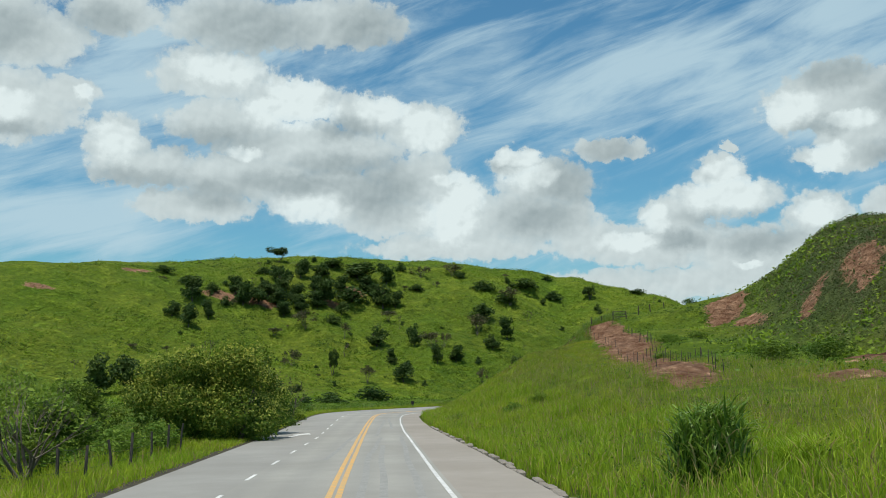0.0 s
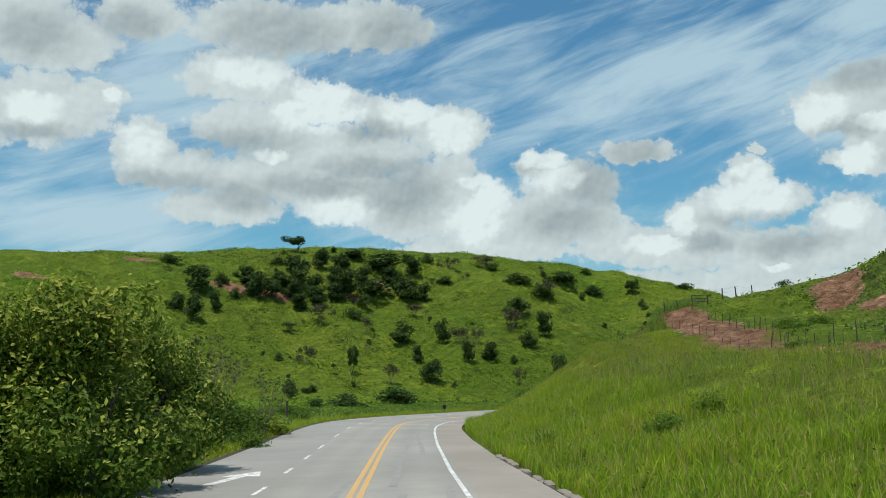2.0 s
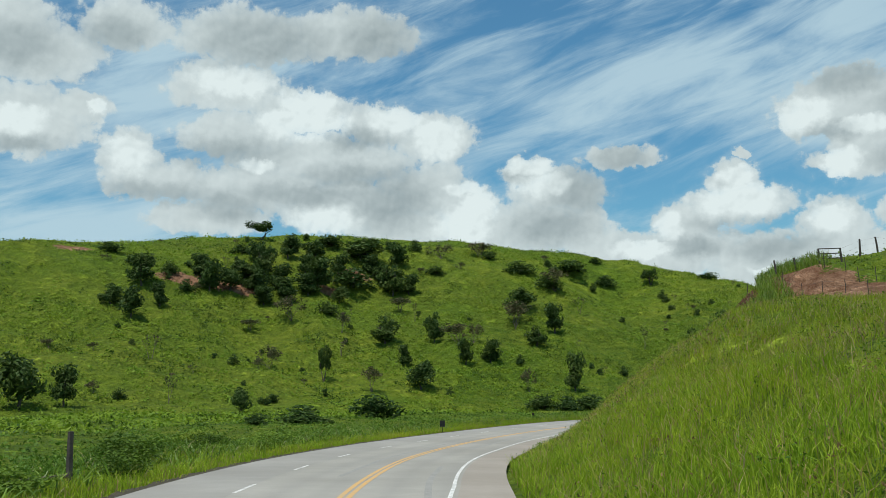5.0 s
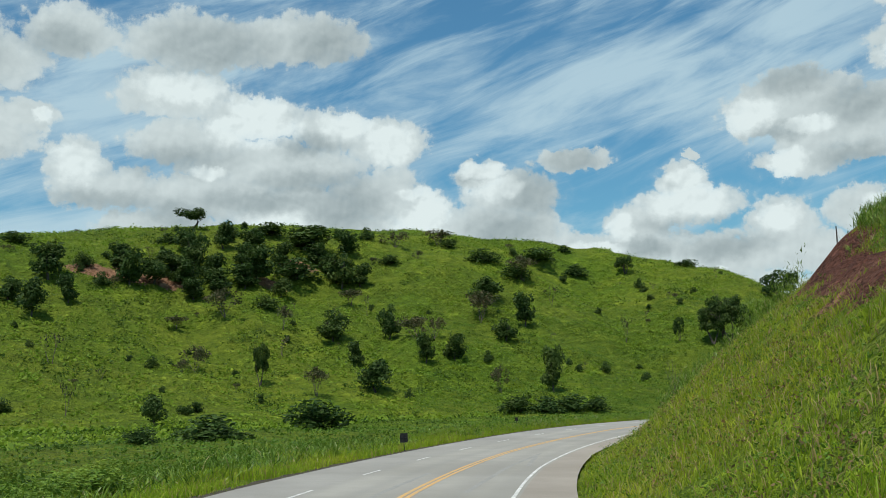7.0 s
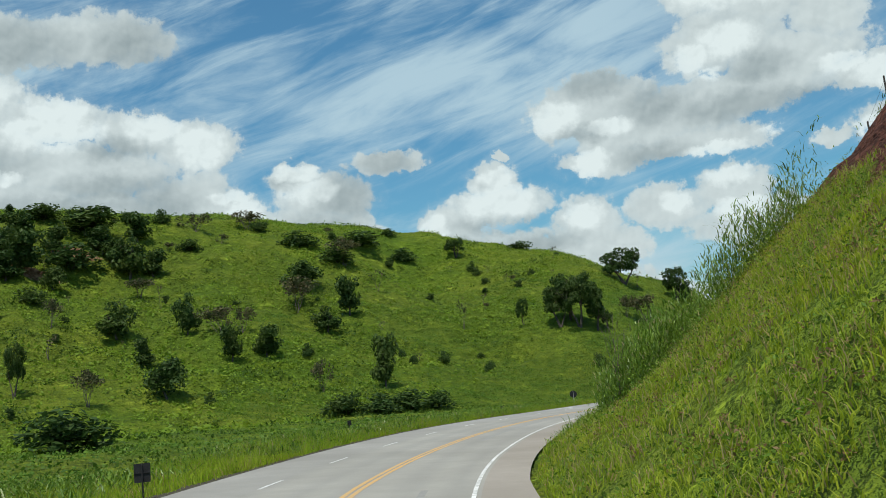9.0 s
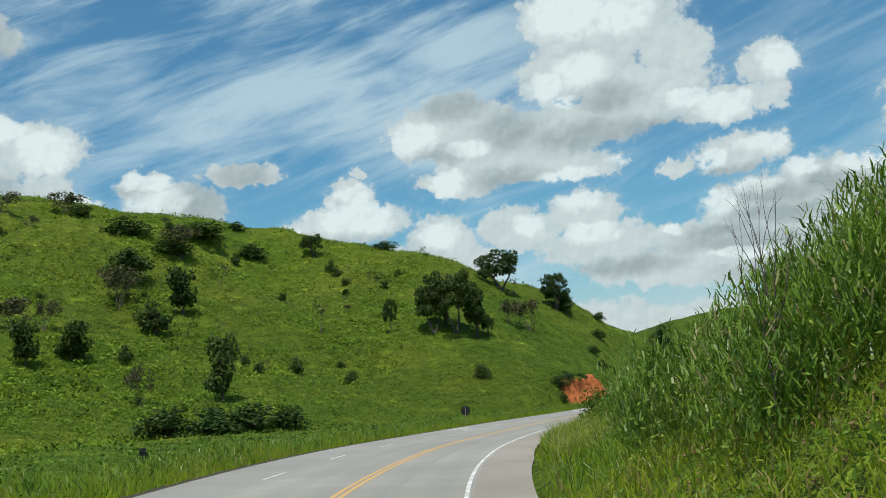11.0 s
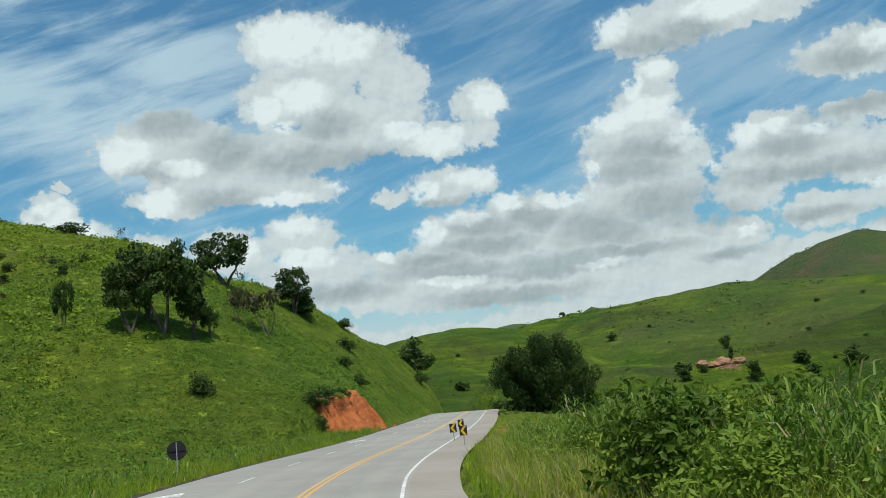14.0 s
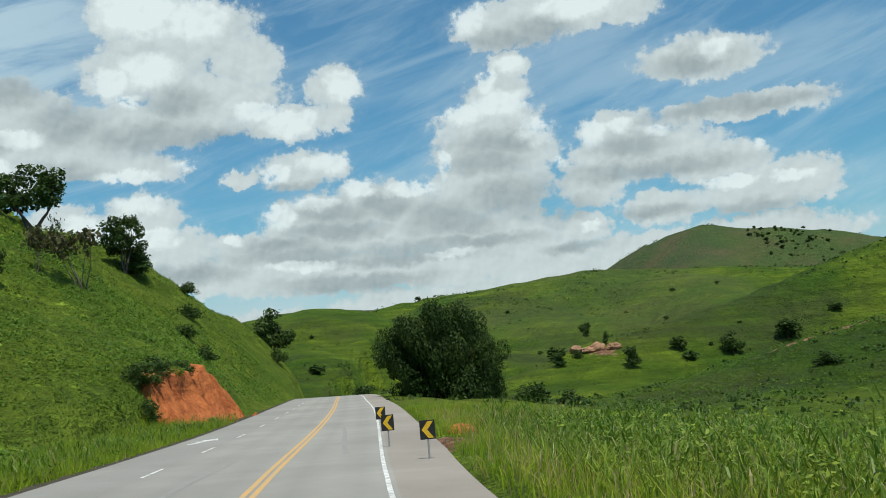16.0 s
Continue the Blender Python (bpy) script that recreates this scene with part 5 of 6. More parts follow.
for k, (x, y, w, h) in enumerate([(-14.4, 71.5, 3.6, 4.2), (-18.5, 89.0, 6.0, 6.4), (-16.0, 84.5, 5.0, 5.2), (-15.0, 88.0, 4.0, 4.4), (-21.0, 93.5, 5.0, 5.0), (-15.6, 30.5, 3.6, 4.6), (-17.0, 33.5, 3.2, 4.2)]):
    stand(twig, x, y, w, h, 520 + k, 0.1)
near_bush = make_tree("bush", 96, "low", 2200, 0.030, MAT_LEAF_BRIGHT, "bright green leafy bush at the roadside", "bush", "bushes at the roadside")
dark_bush = make_tree("bush", 97, "low", 2200, 0.030, MAT_LEAF_MID, "dark green leafy bush at the roadside", "bush", "bushes at the roadside")
for k, (x, y, w, h) in enumerate([(-15.6, 37.0, 2.6, 2.0), (-15.4, 45.5, 2.8, 2.2), (-15.2, 51.0, 2.6, 2.2), (-15.0, 76.0, 3.2, 1.8), (-13.8, 80.1, 2.6, 1.4), (-15.5, 92.0, 3.6, 2.0), (-18.0, 99.0, 3.6, 1.8), (-19.5, 112.0, 3.0, 1.5), (-21.0, 127.0, 4.0, 1.9), (-19.5, 138.0, 3.0, 1.2), (-27, 160, 4, 2), (-19.0, 150.0, 4.2, 1.6), (-19, 121, 2.8, 1.6), (-21.5, 133, 3.4, 1.9), (-23.5, 140, 3.6, 2.0), (-18.5, 144, 2.6, 1.3), (-22.5, 147, 3.2, 1.8), (-25, 154, 3.8, 1.9), (-20.5, 157, 3.0, 1.4), (-23, 166, 3.4, 1.6), (32.6, 237.2, 3.6, 3.6), (34.4, 238.8, 3.2, 3.2), (31.6, 234.6, 2.8, 2.6)]):
    stand(near_bush if k % 4 else dark_bush, x, y, w, h, 540 + k, 0.1)
for k, (x, y, w, h) in enumerate([(-17.5, 96.0, 3.4, 2.2), (-16.8, 87.0, 4.4, 3.2), (-15.2, 82.5, 3.2, 2.6), (-18.8, 91.0, 4.4, 3.4), (-16.0, 92.5, 3.2, 2.2), (-15.8, 60.5, 3.5, 2.4), (-12.6, 59.0, 2.6, 1.8), (3.4, 66.5, 1.5, 1.2), (5.2, 68.0, 1.3, 1.2), (27.0, 88.0, 4.0, 2.6), (30.5, 84.0, 4.0, 2.6), (23.5, 118, 3, 1.5), (28, 135, 4, 1.6), (33, 141, 4, 1.8), (41, 180, 2.6, 1.8), (16.7, 203.3, 2.3, 3.3), (18.3, 204.7, 1.8, 2.5), (40.5, 247.0, 2.6, 2.1), (42.6, 249.0, 2.8, 2.2), (44.8, 251.5, 2.4, 1.8), (43.5, 246.5, 3.0, 2.4), (47.0, 254.0, 2.4, 1.7), (53.5, 262.0, 1.8, 1.1), (56.5, 265.5, 1.6, 1.0)]):
    stand(near_bush if k in (7, 8, 11, 12) else dark_bush, x, y, w, h, 560 + k, 0.1)
pale_tree = make_tree("bare_tree", 98, "bare_old", 420, 0.02, MAT_LEAF_BRIGHT, "bare tree with pale twisted branches beside the fence", "tree", "trees beside the fence")
for k, (x, y, w, h) in enumerate([(-13.7, 31.6, 5.0, 4.4), (-14.6, 34.0, 4.4, 4.3), (-15.8, 37.5, 4.0, 3.8)]):
    stand(pale_tree, x, y, w, h, 590 + k, 0.1)
# thick growth on the outer side of the bend
bend_rng = random.Random(12)
for k in range(36):
    i = on_stations(bend_rng.uniform(204, 274))
    x, y, z = road_place(i, right_edge(i) + bend_rng.uniform(7.5 if i - S0 < 240 else 5.0, 14))
    lush = 1.0 + 0.5 * float(np.clip((i - S0 - 222) / 14, 0, 1))
    stand(near_bush if k % 2 else dark_bush, x, y, bend_rng.uniform(2.2, 3.6) * lush, bend_rng.uniform(1.7, 2.5) * lush, 600 + k, 0.15)
# bare stems that stand out of the cane
bare_stems = make_tree("bare_shrub", 99, "bare", 0, 0.02, None, "tall leafless grey stems standing out of the cane", "shrub")
stand(bare_stems, 11.8, 191.8, 3.0, 5.6, 640, 0.1)
# growth hanging over the cut
for k, (a, d, w, h) in enumerate([(-9.6, 2.4, 2.8, 2.2), (-7.2, 3.3, 3.2, 2.0), (-4.4, 3.4, 3.2, 2.0), (-1.6, 3.3, 3.2, 1.9), (0.8, 3.4, 3.0, 1.6), (-11.2, 1.2, 2.4, 1.8), (3.6, 3.4, 2.6, 1.0), (8.0, 1.2, 1.8, 1.6)]):
    x, y = 80.1 + 0.786 * a - 0.618 * d, 326.8 + 0.618 * a + 0.786 * d
    stand(near_bush if k in (3, 6) else models["low"][k % 3], x, y, w, h, 650 + k, 0.4)
for group_of in (*models.values(), *far_models.values(), valley, [near_tree, near_tree_2, green_tree, twig, near_bush, dark_bush, pale_tree, bare_stems]):
    for model in group_of:
        drop_model(model)


# ---------------------------------------------------------------- grass
def blades(name, x, y, z, length, width, lean, gen, mat, label, category, segments=2):
    """Curved tapering blades, one mesh."""
    n = len(x)
    turn = gen.uniform(0, 2 * np.pi, n)
    out = np.stack([np.cos(turn), np.sin(turn), np.zeros(n)], -1)
    face = gen.uniform(0, 2 * np.pi, n)
    side = np.stack([np.cos(face), np.sin(face), np.zeros(n)], -1)
    base = np.stack([x, y, z], -1)
    rows = []
    for k in range(segments + 1):
        t = k / segments
        rise = length * (t - 0.48 * lean * t ** 3)
        p = base + out * (length * lean * t ** 2)[:, None]
        p[:, 2] += rise
        w = (width * (1 - t) ** 0.7 * (0.75 + 0.5 * t))[:, None]
        if k < segments:
            rows += [p - side * w / 2, p + side * w / 2]
        else:
            rows += [p]
    v = np.stack(rows, 1)
    m = v.shape[1]
    tri = []
    for k in range(segments - 1):
        a = 2 * k
        tri += [(a, a + 1, a + 3), (a, a + 3, a + 2)]
    tri.append((2 * segments - 2, 2 * segments - 1, 2 * segments))
    f = (np.arange(n)[:, None, None] * m + np.array(tri)[None]).reshape(-1, 3)
    ob = new(name, fast_mesh(name, v.reshape(-1, 3), f, mat, False))
    return tagged(ob, label, category, kind="stuff")


def strip_points(gen, count, s0, s1, side, u0, u1, clump=0.0, power=1.0):
    """Random places beside the road, gathered into tufts by a noise."""
    out_x, out_y = [], []
    have = 0
    while have < count:
        n = (count - have) * 2 + 1000
        s = gen.uniform(s0, s1, n) + S0
        w = u0 + (u1 - u0) * gen.uniform(0, 1, n) ** power
        k = np.arange(len(ROAD))
        edge = np.interp(s, k, RIGHT_EDGE) + w if side > 0 else np.interp(s, k, LEFT_EDGE) - w
        px = np.interp(s, k, ROAD[:, 0]) + np.interp(s, k, NORM[:, 0]) * edge
        py = np.interp(s, k, ROAD[:, 1]) + np.interp(s, k, NORM[:, 1]) * edge
        keep = (vnoise(px * 1.3, py * 1.3, 21) + vnoise(px * 0.35, py * 0.35, 23) + 0.6) > gen.uniform(0, 1, n) * clump
        keep &= soil_mask(px, py) < gen.uniform(0.35, 0.9, n)
        out_x.append(px[keep])
        out_y.append(py[keep])
        have += int(keep.sum())
    px, py = np.concatenate(out_x)[:count], np.concatenate(out_y)[:count]
    return px, py, land(px, py) - 0.03


def grass(name, count, s0, s1, side, u0, u1, length, width, lean, mat, label, seed, clump=1.0, power=1.0, segments=2):
    gen = np.random.default_rng(seed)
    x, y, z = strip_points(gen, count, s0, s1, side, u0, u1, clump, power)
    patch = 0.75 + 0.7 * (vnoise(x / 3.1, y / 3.1, 31) + 0.5)
    size = length * patch * gen.uniform(0.55, 1.25, count)
    return blades(name, x, y, z, size, width * gen.uniform(0.7, 1.3, count), lean * gen.uniform(0.3, 1.5, count), gen, mat, label, "grass", segments)


grass("grass", 64000, 12, 130, 1, 0.25, 9, 0.62, 0.035, 0.45, MAT_GRASS, "bright green and straw verge grass beside the road", 1)
grass("grass", 70000, 12, 150, 1, 8, 30, 0.55, 0.042, 0.5, MAT_GRASS_OLIVE, "long soft olive-green grass on the rising field", 2, segments=1)
grass("grass", 76000, 120, 205, 1, 0.2, 21, 0.36, 0.04, 0.75, MAT_BANK, "thick bright green grass on the steep bank", 3)
grass("grass", 60000, 15, 200, -1, 0.25, 5.5, 0.5, 0.035, 0.45, MAT_GRASS, "green and straw grass along the left verge", 4)
grass("grass", 50000, 190, 345, -1, 0.3, 6.5, 0.75, 0.04, 0.45, MAT_GRASS, "dusty green grass between the road and hill", 5, segments=1)
grass("grass", 60000, 195, 345, 1, 0.2, 22, 0.6, 0.04, 0.6, MAT_GRASS, "tall bright green grass below the pavement edge", 6)
grass("cane_grass", 7000, 196, 232, 1, 0.6, 16, 0.85, 0.04, 0.8, MAT_CANE, "dense tall cane grass with broad arching leaves", 7, segments=3)
grass("cane_grass", 18000, 222, 320, 1, 2.0, 22, 1.05, 0.04, 0.5, MAT_CANE, "dense tall cane grass with broad arching leaves", 8, segments=3)
grass("cane_grass", 4000, 172, 206, 1, 17.5, 23, 1.1, 0.07, 0.4, MAT_CANE, "upright cane grass along the top of the bank", 9, segments=3)
grass("weeds", 5000, 90, 190, -1, 2.0, 8, 0.9, 0.09, 0.7, MAT_CANE, "broad-leaved green weeds behind the verge grass", 10, segments=3)


def cane_clumps(count, per, s0, s1, side, u0, u1, height, seed, label):
    """Tall cane: arching broad leaves set at many heights on clumped stems."""
    gen = np.random.default_rng(seed)
    x, y, z = strip_points(gen, count, s0, s1, side, u0, u1, 1.7)
    tall = height * gen.uniform(0.55, 1.1, count) * (0.8 + 0.6 * (vnoise(x / 2.4, y / 2.4, 91) + 0.3))
    n = count * per
    px = np.repeat(x, per) + gen.normal(size=n) * 0.16
    py = np.repeat(y, per) + gen.normal(size=n) * 0.16
    pz = np.repeat(z, per) + np.repeat(tall, per) * gen.uniform(0.05, 0.8, n)
    return blades("cane", px, py, pz, gen.uniform(0.3, 0.62, n), 0.062 * gen.uniform(0.6, 1.3, n), gen.uniform(0.5, 1.3, n), gen, MAT_CANE, label, "cane", 2)


cane_clumps(1500, 15, 199, 236, 1, 3.6, 15, 1.75, 55, "tall leafy green cane with broad arching leaves")
cane_clumps(1900, 18, 194, 216, 1, 2.8, 17, 3.3, 60, "dense leafy green cane covering the bank")
cane_clumps(1900, 16, 230, 276, 1, 4.0, 13, 2.6, 59, "tall leafy green cane with broad arching leaves")
cane_clumps(1000, 13, 262, 320, 1, 3.0, 20, 1.5, 56, "tall leafy green cane with broad arching leaves")
cane_clumps(1000, 12, 195, 345, -1, 0.6, 6, 0.95, 58, "leafy green growth between the road and hill")
cane_clumps(500, 16, 172, 212, 1, 15.5, 24, 1.3, 57, "leafy green cane along the top of the bank")


def weeds(name, count, s0, s1, side, u0, u1, height, leaf, mat, label, seed, per=10, clump=1.6):
    """Leafy herbs: clumps of small broad leaves."""
    gen = np.random.default_rng(seed)
    x, y, z = strip_points(gen, count, s0, s1, side, u0, u1, clump)
    tall = height * gen.uniform(0.4, 1.2, count)
    c = np.repeat(np.stack([x, y, z], -1), per, 0)
    h = np.repeat(tall, per)
    c[:, 2] += h * gen.uniform(0.1, 1.0, count * per)
    c[:, :2] += gen.normal(size=(count * per, 2)) * (h * 0.3)[:, None]
    nrm = gen.normal(size=(count * per, 3)) * 0.7 + np.array([0, 0, 0.7])
    nrm /= np.linalg.norm(nrm, axis=1)[:, None]
    a = np.cross(nrm, gen.normal(size=(count * per, 3)))
    a /= np.linalg.norm(a, axis=1)[:, None]
    b = np.cross(nrm, a)
    s = (leaf * gen.uniform(0.6, 1.4, count * per))[:, None]
    v = np.stack([c - a * s, c - b * s * 0.45, c + a * s, c + b * s * 0.45], 1).reshape(-1, 3)
    ob = new(name, fast_mesh(name, v, np.arange(count * per * 4).reshape(-1, 4), mat, False))
    return tagged(ob, label, "weeds", kind="stuff")


weeds("weeds", 900, 20, 130, 1, 0.5, 14, 0.6, 0.05, MAT_SHRUB, "leafy green weeds among the verge grass", 15)
weeds("weeds", 2200, 125, 200, 1, 0.5, 18, 0.5, 0.055, MAT_SHRUB, "leafy green weeds on the steep grassy bank", 16)
grass("ripe_grass", 15000, 214, 265, 1, 0.8, 8.5, 0.9, 0.03, 0.4, MAT_GRASS_PALE, "pale ripe grass between the pavement and cane", 61)
grass("ripe_grass", 11000, 262, 330, 1, 0.8, 12, 0.8, 0.03, 0.4, MAT_GRASS_PALE, "pale ripe grass beside the shoulder", 64)
grass("ripe_grass", 12000, 122, 204, 1, 0.8, 18, 0.5, 0.03, 0.5, MAT_GRASS_PALE, "pale ripe grass tufts on the steep bank", 62, clump=1.9)
grass("ripe_grass", 9000, 12, 130, 1, 0.8, 26, 0.75, 0.03, 0.4, MAT_GRASS_PALE, "pale ripe grass tufts in the roadside field", 63, clump=1.9)
weeds("weeds", 3800, 190, 300, 1, 2.5, 16, 1.5, 0.06, MAT_LEAF_BRIGHT, "lush broad-leaved weeds below the bend", 17, 14)
weeds("weeds", 3800, 20, 190, -1, 3.9, 10, 0.9, 0.065, MAT_SHRUB, "broad-leaved green weeds behind the left verge", 18)
weeds("weeds", 900, 190, 345, -1, 0.8, 8, 0.6, 0.07, MAT_LEAF_MID, "dark leafy weeds between road and hill", 19)
weeds("dead_weeds", 1300, 120, 204, 1, 2.0, 18, 0.45, 0.05, MAT_DRY, "patches of dead brown weeds on the steep bank", 22, 14, 3.2)
weeds("dead_weeds", 500, 20, 120, 1, 1.0, 20, 0.6, 0.045, MAT_DRY, "patches of dead brown weeds in the roadside field", 23, 12, 3.0)


def tussock(x, y, count, length, spread, seed, label, mat, lean, wide=0.05, stem=0.0):
    gen = np.random.default_rng(seed)
    a, r = gen.uniform(0, 2 * np.pi, count), spread * gen.uniform(0, 1, count) ** 0.6
    up = stem * gen.uniform(0, 1, count) ** 0.8
    r = r * (1 - 0.25 * up)
    px, py = x + np.cos(a) * r, y + np.sin(a) * r
    ob = blades("grass_tussock", px, py, land(px, py) - 0.03 + up, length * gen.uniform(0.6, 1.1, count), wide * gen.uniform(0.7, 1.3, count), gen.uniform(*lean, count), gen, mat, label, "grass tussock", 4)
    ob["kind"] = ""
    del ob["kind"]
    return ob


big_tussock = tussock(5.4, 22.5, 1100, 0.85, 1.05, 71, "big tussock of broad arching green grass leaves", MAT_CANE, (0.4, 1.25), 0.062, 1.3)
# inner blades darkened in colour to give the tussock a shaded middle
heart = tussock(5.4, 22.6, 600, 1.45, 0.5, 70, "upright heart of the tussock with shade in its leaf colour", MAT_CANE_SHADE, (0.05, 0.4), 0.05)
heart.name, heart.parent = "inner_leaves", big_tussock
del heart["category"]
tussock(7.4, 22.0, 420, 0.95, 0.6, 72, "smaller tussock of pale arching grass", MAT_GRASS, (0.3, 0.9))
tussock(-0.4, 72.0, 300, 1.1, 0.6, 73, "tussock of broad grass at the pavement edge", MAT_CANE, (0.2, 0.8))


def scrub_cover(name, gen, x, y, size, per, leaf, mat, label, tall=0.28):
    """Low leafy clumps, one mesh."""
    m = len(x)
    c = np.repeat(np.stack([x, y, land(x, y)], -1), per, 0)
    big = np.repeat(size, per)[:, None]
    off = gen.normal(size=(m * per, 3)) * big * np.array([0.62, 0.62, tall])
    off[:, 2] = np.abs(off[:, 2])
    c = c + off
    c[:, 2] = land(c[:, 0], c[:, 1]) + off[:, 2]
    nrm = gen.normal(size=(m * per, 3)) * 0.6 + np.array([0, -0.2, 0.8])
    nrm /= np.linalg.norm(nrm, axis=1)[:, None]
    a = np.cross(nrm, gen.normal(size=(m * per, 3)))
    a /= np.linalg.norm(a, axis=1)[:, None]
    b = np.cross(nrm, a)
    s = leaf * np.sqrt(big) * gen.uniform(0.6, 1.3, (m * per, 1))
    v = np.stack([c - a * s, c - b * s * 0.55, c + a * s, c + b * s * 0.55], 1).reshape(-1, 3)
    ob = new(name, fast_mesh(name, v, np.arange(m * per * 4).reshape(-1, 4), mat, False))
    tagged(ob, label, "shrubs", kind="stuff")


def shrubs():
    """Scrub over the hill and the field edges: finer where the road runs close by."""
    gen = np.random.default_rng(44)
    n = 230000
    x, y = gen.uniform(-135, 150, n), gen.uniform(60, 450, n)
    d = polyline_distance(x, y, FOOT)
    idx, u = to_road(x, y)
    cover = vnoise(x / 14, y / 14, 51) + 0.6 * vnoise(x / 4, y / 4, 52) + 0.15
    keep = (d > 1) & (cover > gen.uniform(-0.25, 0.5, n)) & (soil_mask(x, y) < 0.4)
    flat = (d <= 1) & (u < LEFT_EDGE[idx] - 4) & (gen.uniform(0, 1, n) < 0.6)
    bank = (u > RIGHT_EDGE[idx] + 22) & (u < RIGHT_EDGE[idx] + 75) & (y < 215) & (cover > gen.uniform(-0.2, 0.7, n)) & (soil_mask(x, y) < 0.45)
    keep |= flat | bank
    x, y, u = x[keep][:38000], y[keep][:38000], np.abs(u[keep][:38000])
    size = gen.uniform(0.3, 0.9, len(x)) * (0.8 + 0.9 * np.clip(vnoise(x / 6, y / 6, 57), 0, 1))
    dark = vnoise(x / 5, y / 5, 58) + gen.uniform(-0.25, 0.25, len(x)) > 0.20
    near = u < 40
    for pick, per, leaf, grow, mat, label in ((near & ~dark, 6, 0.20, 1.0, MAT_SHRUB, "low leafy green scrub beside the road"),
                                              (near & dark, 7, 0.22, 1.0, MAT_LEAF_MID, "dark low scrub beside the road"),
                                              (~near & ~dark, 5, 0.34, 1.35, MAT_SCRUB, "low leafy green scrub covering the hillside"),
                                              (~near & dark, 7, 0.30, 1.25, MAT_LEAF_MID, "dark low scrub dotted over the hillside")):
        scrub_cover("low_shrubs", gen, x[pick], y[pick], size[pick] * grow, per, leaf, mat, label, 0.28 if grow == 1.0 else 0.42)
    n = 34000
    x, y = gen.uniform(-10, 135, n), gen.uniform(280, 395, n)
    d = polyline_distance(x, y, FOOT)
    cover = vnoise(x / 9, y / 9, 53) + 0.6 * vnoise(x / 3, y / 3, 54) + 0.2
    keep = (d > 0.5) & (d < 60) & (cover > gen.uniform(-0.25, 0.5, n)) & (soil_mask(x, y) < 0.3)
    x, y = x[keep][:11000], y[keep][:11000]
    scrub_cover("low_shrubs", gen, x, y, gen.uniform(0.25, 0.85, len(x)), 10, 0.16, MAT_SHRUB, "lush low green scrub above the bend")
    n = 5200
    x, y = gen.uniform(150, 290, n), gen.uniform(285, 372, n)
    keep = vnoise(x / 9, y / 9, 66) + 0.5 * vnoise(x / 3, y / 3, 67) + 0.1 > gen.uniform(-0.2, 0.4, n)
    scrub_cover("low_shrubs", gen, x[keep], y[keep], gen.uniform(0.35, 1.0, int(keep.sum())), 7, 0.22, MAT_SHRUB, "low green scrub on the valley knoll", 0.4)
    n = 9000
    x, y = gen.uniform(36, 95, n), gen.uniform(85, 180, n)
    keep = (mound(x, y, 62, 128, 22, 48, 0, 1.0, 4.0) > gen.uniform(0.2, 0.8, n)) & (soil_mask(x, y) < gen.uniform(0.2, 1.1, n))
    scrub_cover("low_shrubs", gen, x[keep], y[keep], gen.uniform(0.35, 1.0, int(keep.sum())), 9, 0.2, MAT_DULL, "dull grey-green scrub hanging on the steep slope")


shrubs()


def far_scrub():
    """Dots of scrub over the distant slopes."""
    gen = np.random.default_rng(45)
    n = 38000
    a, r = np.radians(gen.uniform(12, 74, n)), gen.uniform(110, 1500, n)
    x, y = 34 + r * np.sin(a), 252 + r * np.cos(a)
    cover = vnoise(x / 90, y / 90, 61) + 0.7 * vnoise(x / 25, y / 25, 62)
    keep = (cover > gen.uniform(0.0, 0.5, n)) & (polyline_distance(x, y, FOOT) < -15)
    x, y, r = x[keep], y[keep], r[keep]
    m, per = len(x), 6
    c = np.repeat(np.stack([x, y, land(x, y)], -1), per, 0)
    big = np.repeat(gen.uniform(0.35, 1.1, m) * (0.6 + r / 1100), per)[:, None]
    c = c + np.abs(gen.normal(size=(m * per, 3))) * big * np.array([0, 0, 0.4]) + gen.normal(size=(m * per, 3)) * big * np.array([0.8, 0.8, 0])
    nrm = gen.normal(size=(m * per, 3)) * 0.7 + np.array([0, -0.2, 0.7])
    nrm /= np.linalg.norm(nrm, axis=1)[:, None]
    p = np.cross(nrm, gen.normal(size=(m * per, 3)))
    p /= np.linalg.norm(p, axis=1)[:, None]
    t = np.cross(nrm, p)
    s = big * 0.6
    v = np.stack([c - p * s, c - t * s * 0.7, c + p * s, c + t * s * 0.7], 1).reshape(-1, 3)
    ob = new("far_scrub", fast_mesh("far_scrub", v, np.arange(m * per * 4).reshape(-1, 4), MAT_LEAF, False))
    tagged(ob, "scattered dark scrub on the distant green slopes", "shrubs", kind="stuff")


far_scrub()


# ---------------------------------------------------------------- fences, signs and stones
def fence_post(height, radius, rng):
    path = [(0, 0, -0.3), (rng.uniform(-.02, .02), 0, height * 0.5), (rng.uniform(-.05, .05), rng.uniform(-.05, .05), height)]
    v, f = tube(path, [radius, radius * 0.95, radius * 0.85], 6)
    n = len(v)
    f.append(tuple(range(n - 6, n)))
    return mesh_from("post", v, f, MAT_POST)


def wire_between(parent, a, b, height, sag=0.04):
    p, q2 = Vector(a) + Vector((0, 0, height)), Vector(b) + Vector((0, 0, height))
    mid = (p + q2) / 2 - Vector((0, 0, sag))
    v, f = tube([p, mid, q2], [0.006] * 3, 3)
    part("wire", mesh_from("wire", v, f, MAT_WIRE), None, parent)


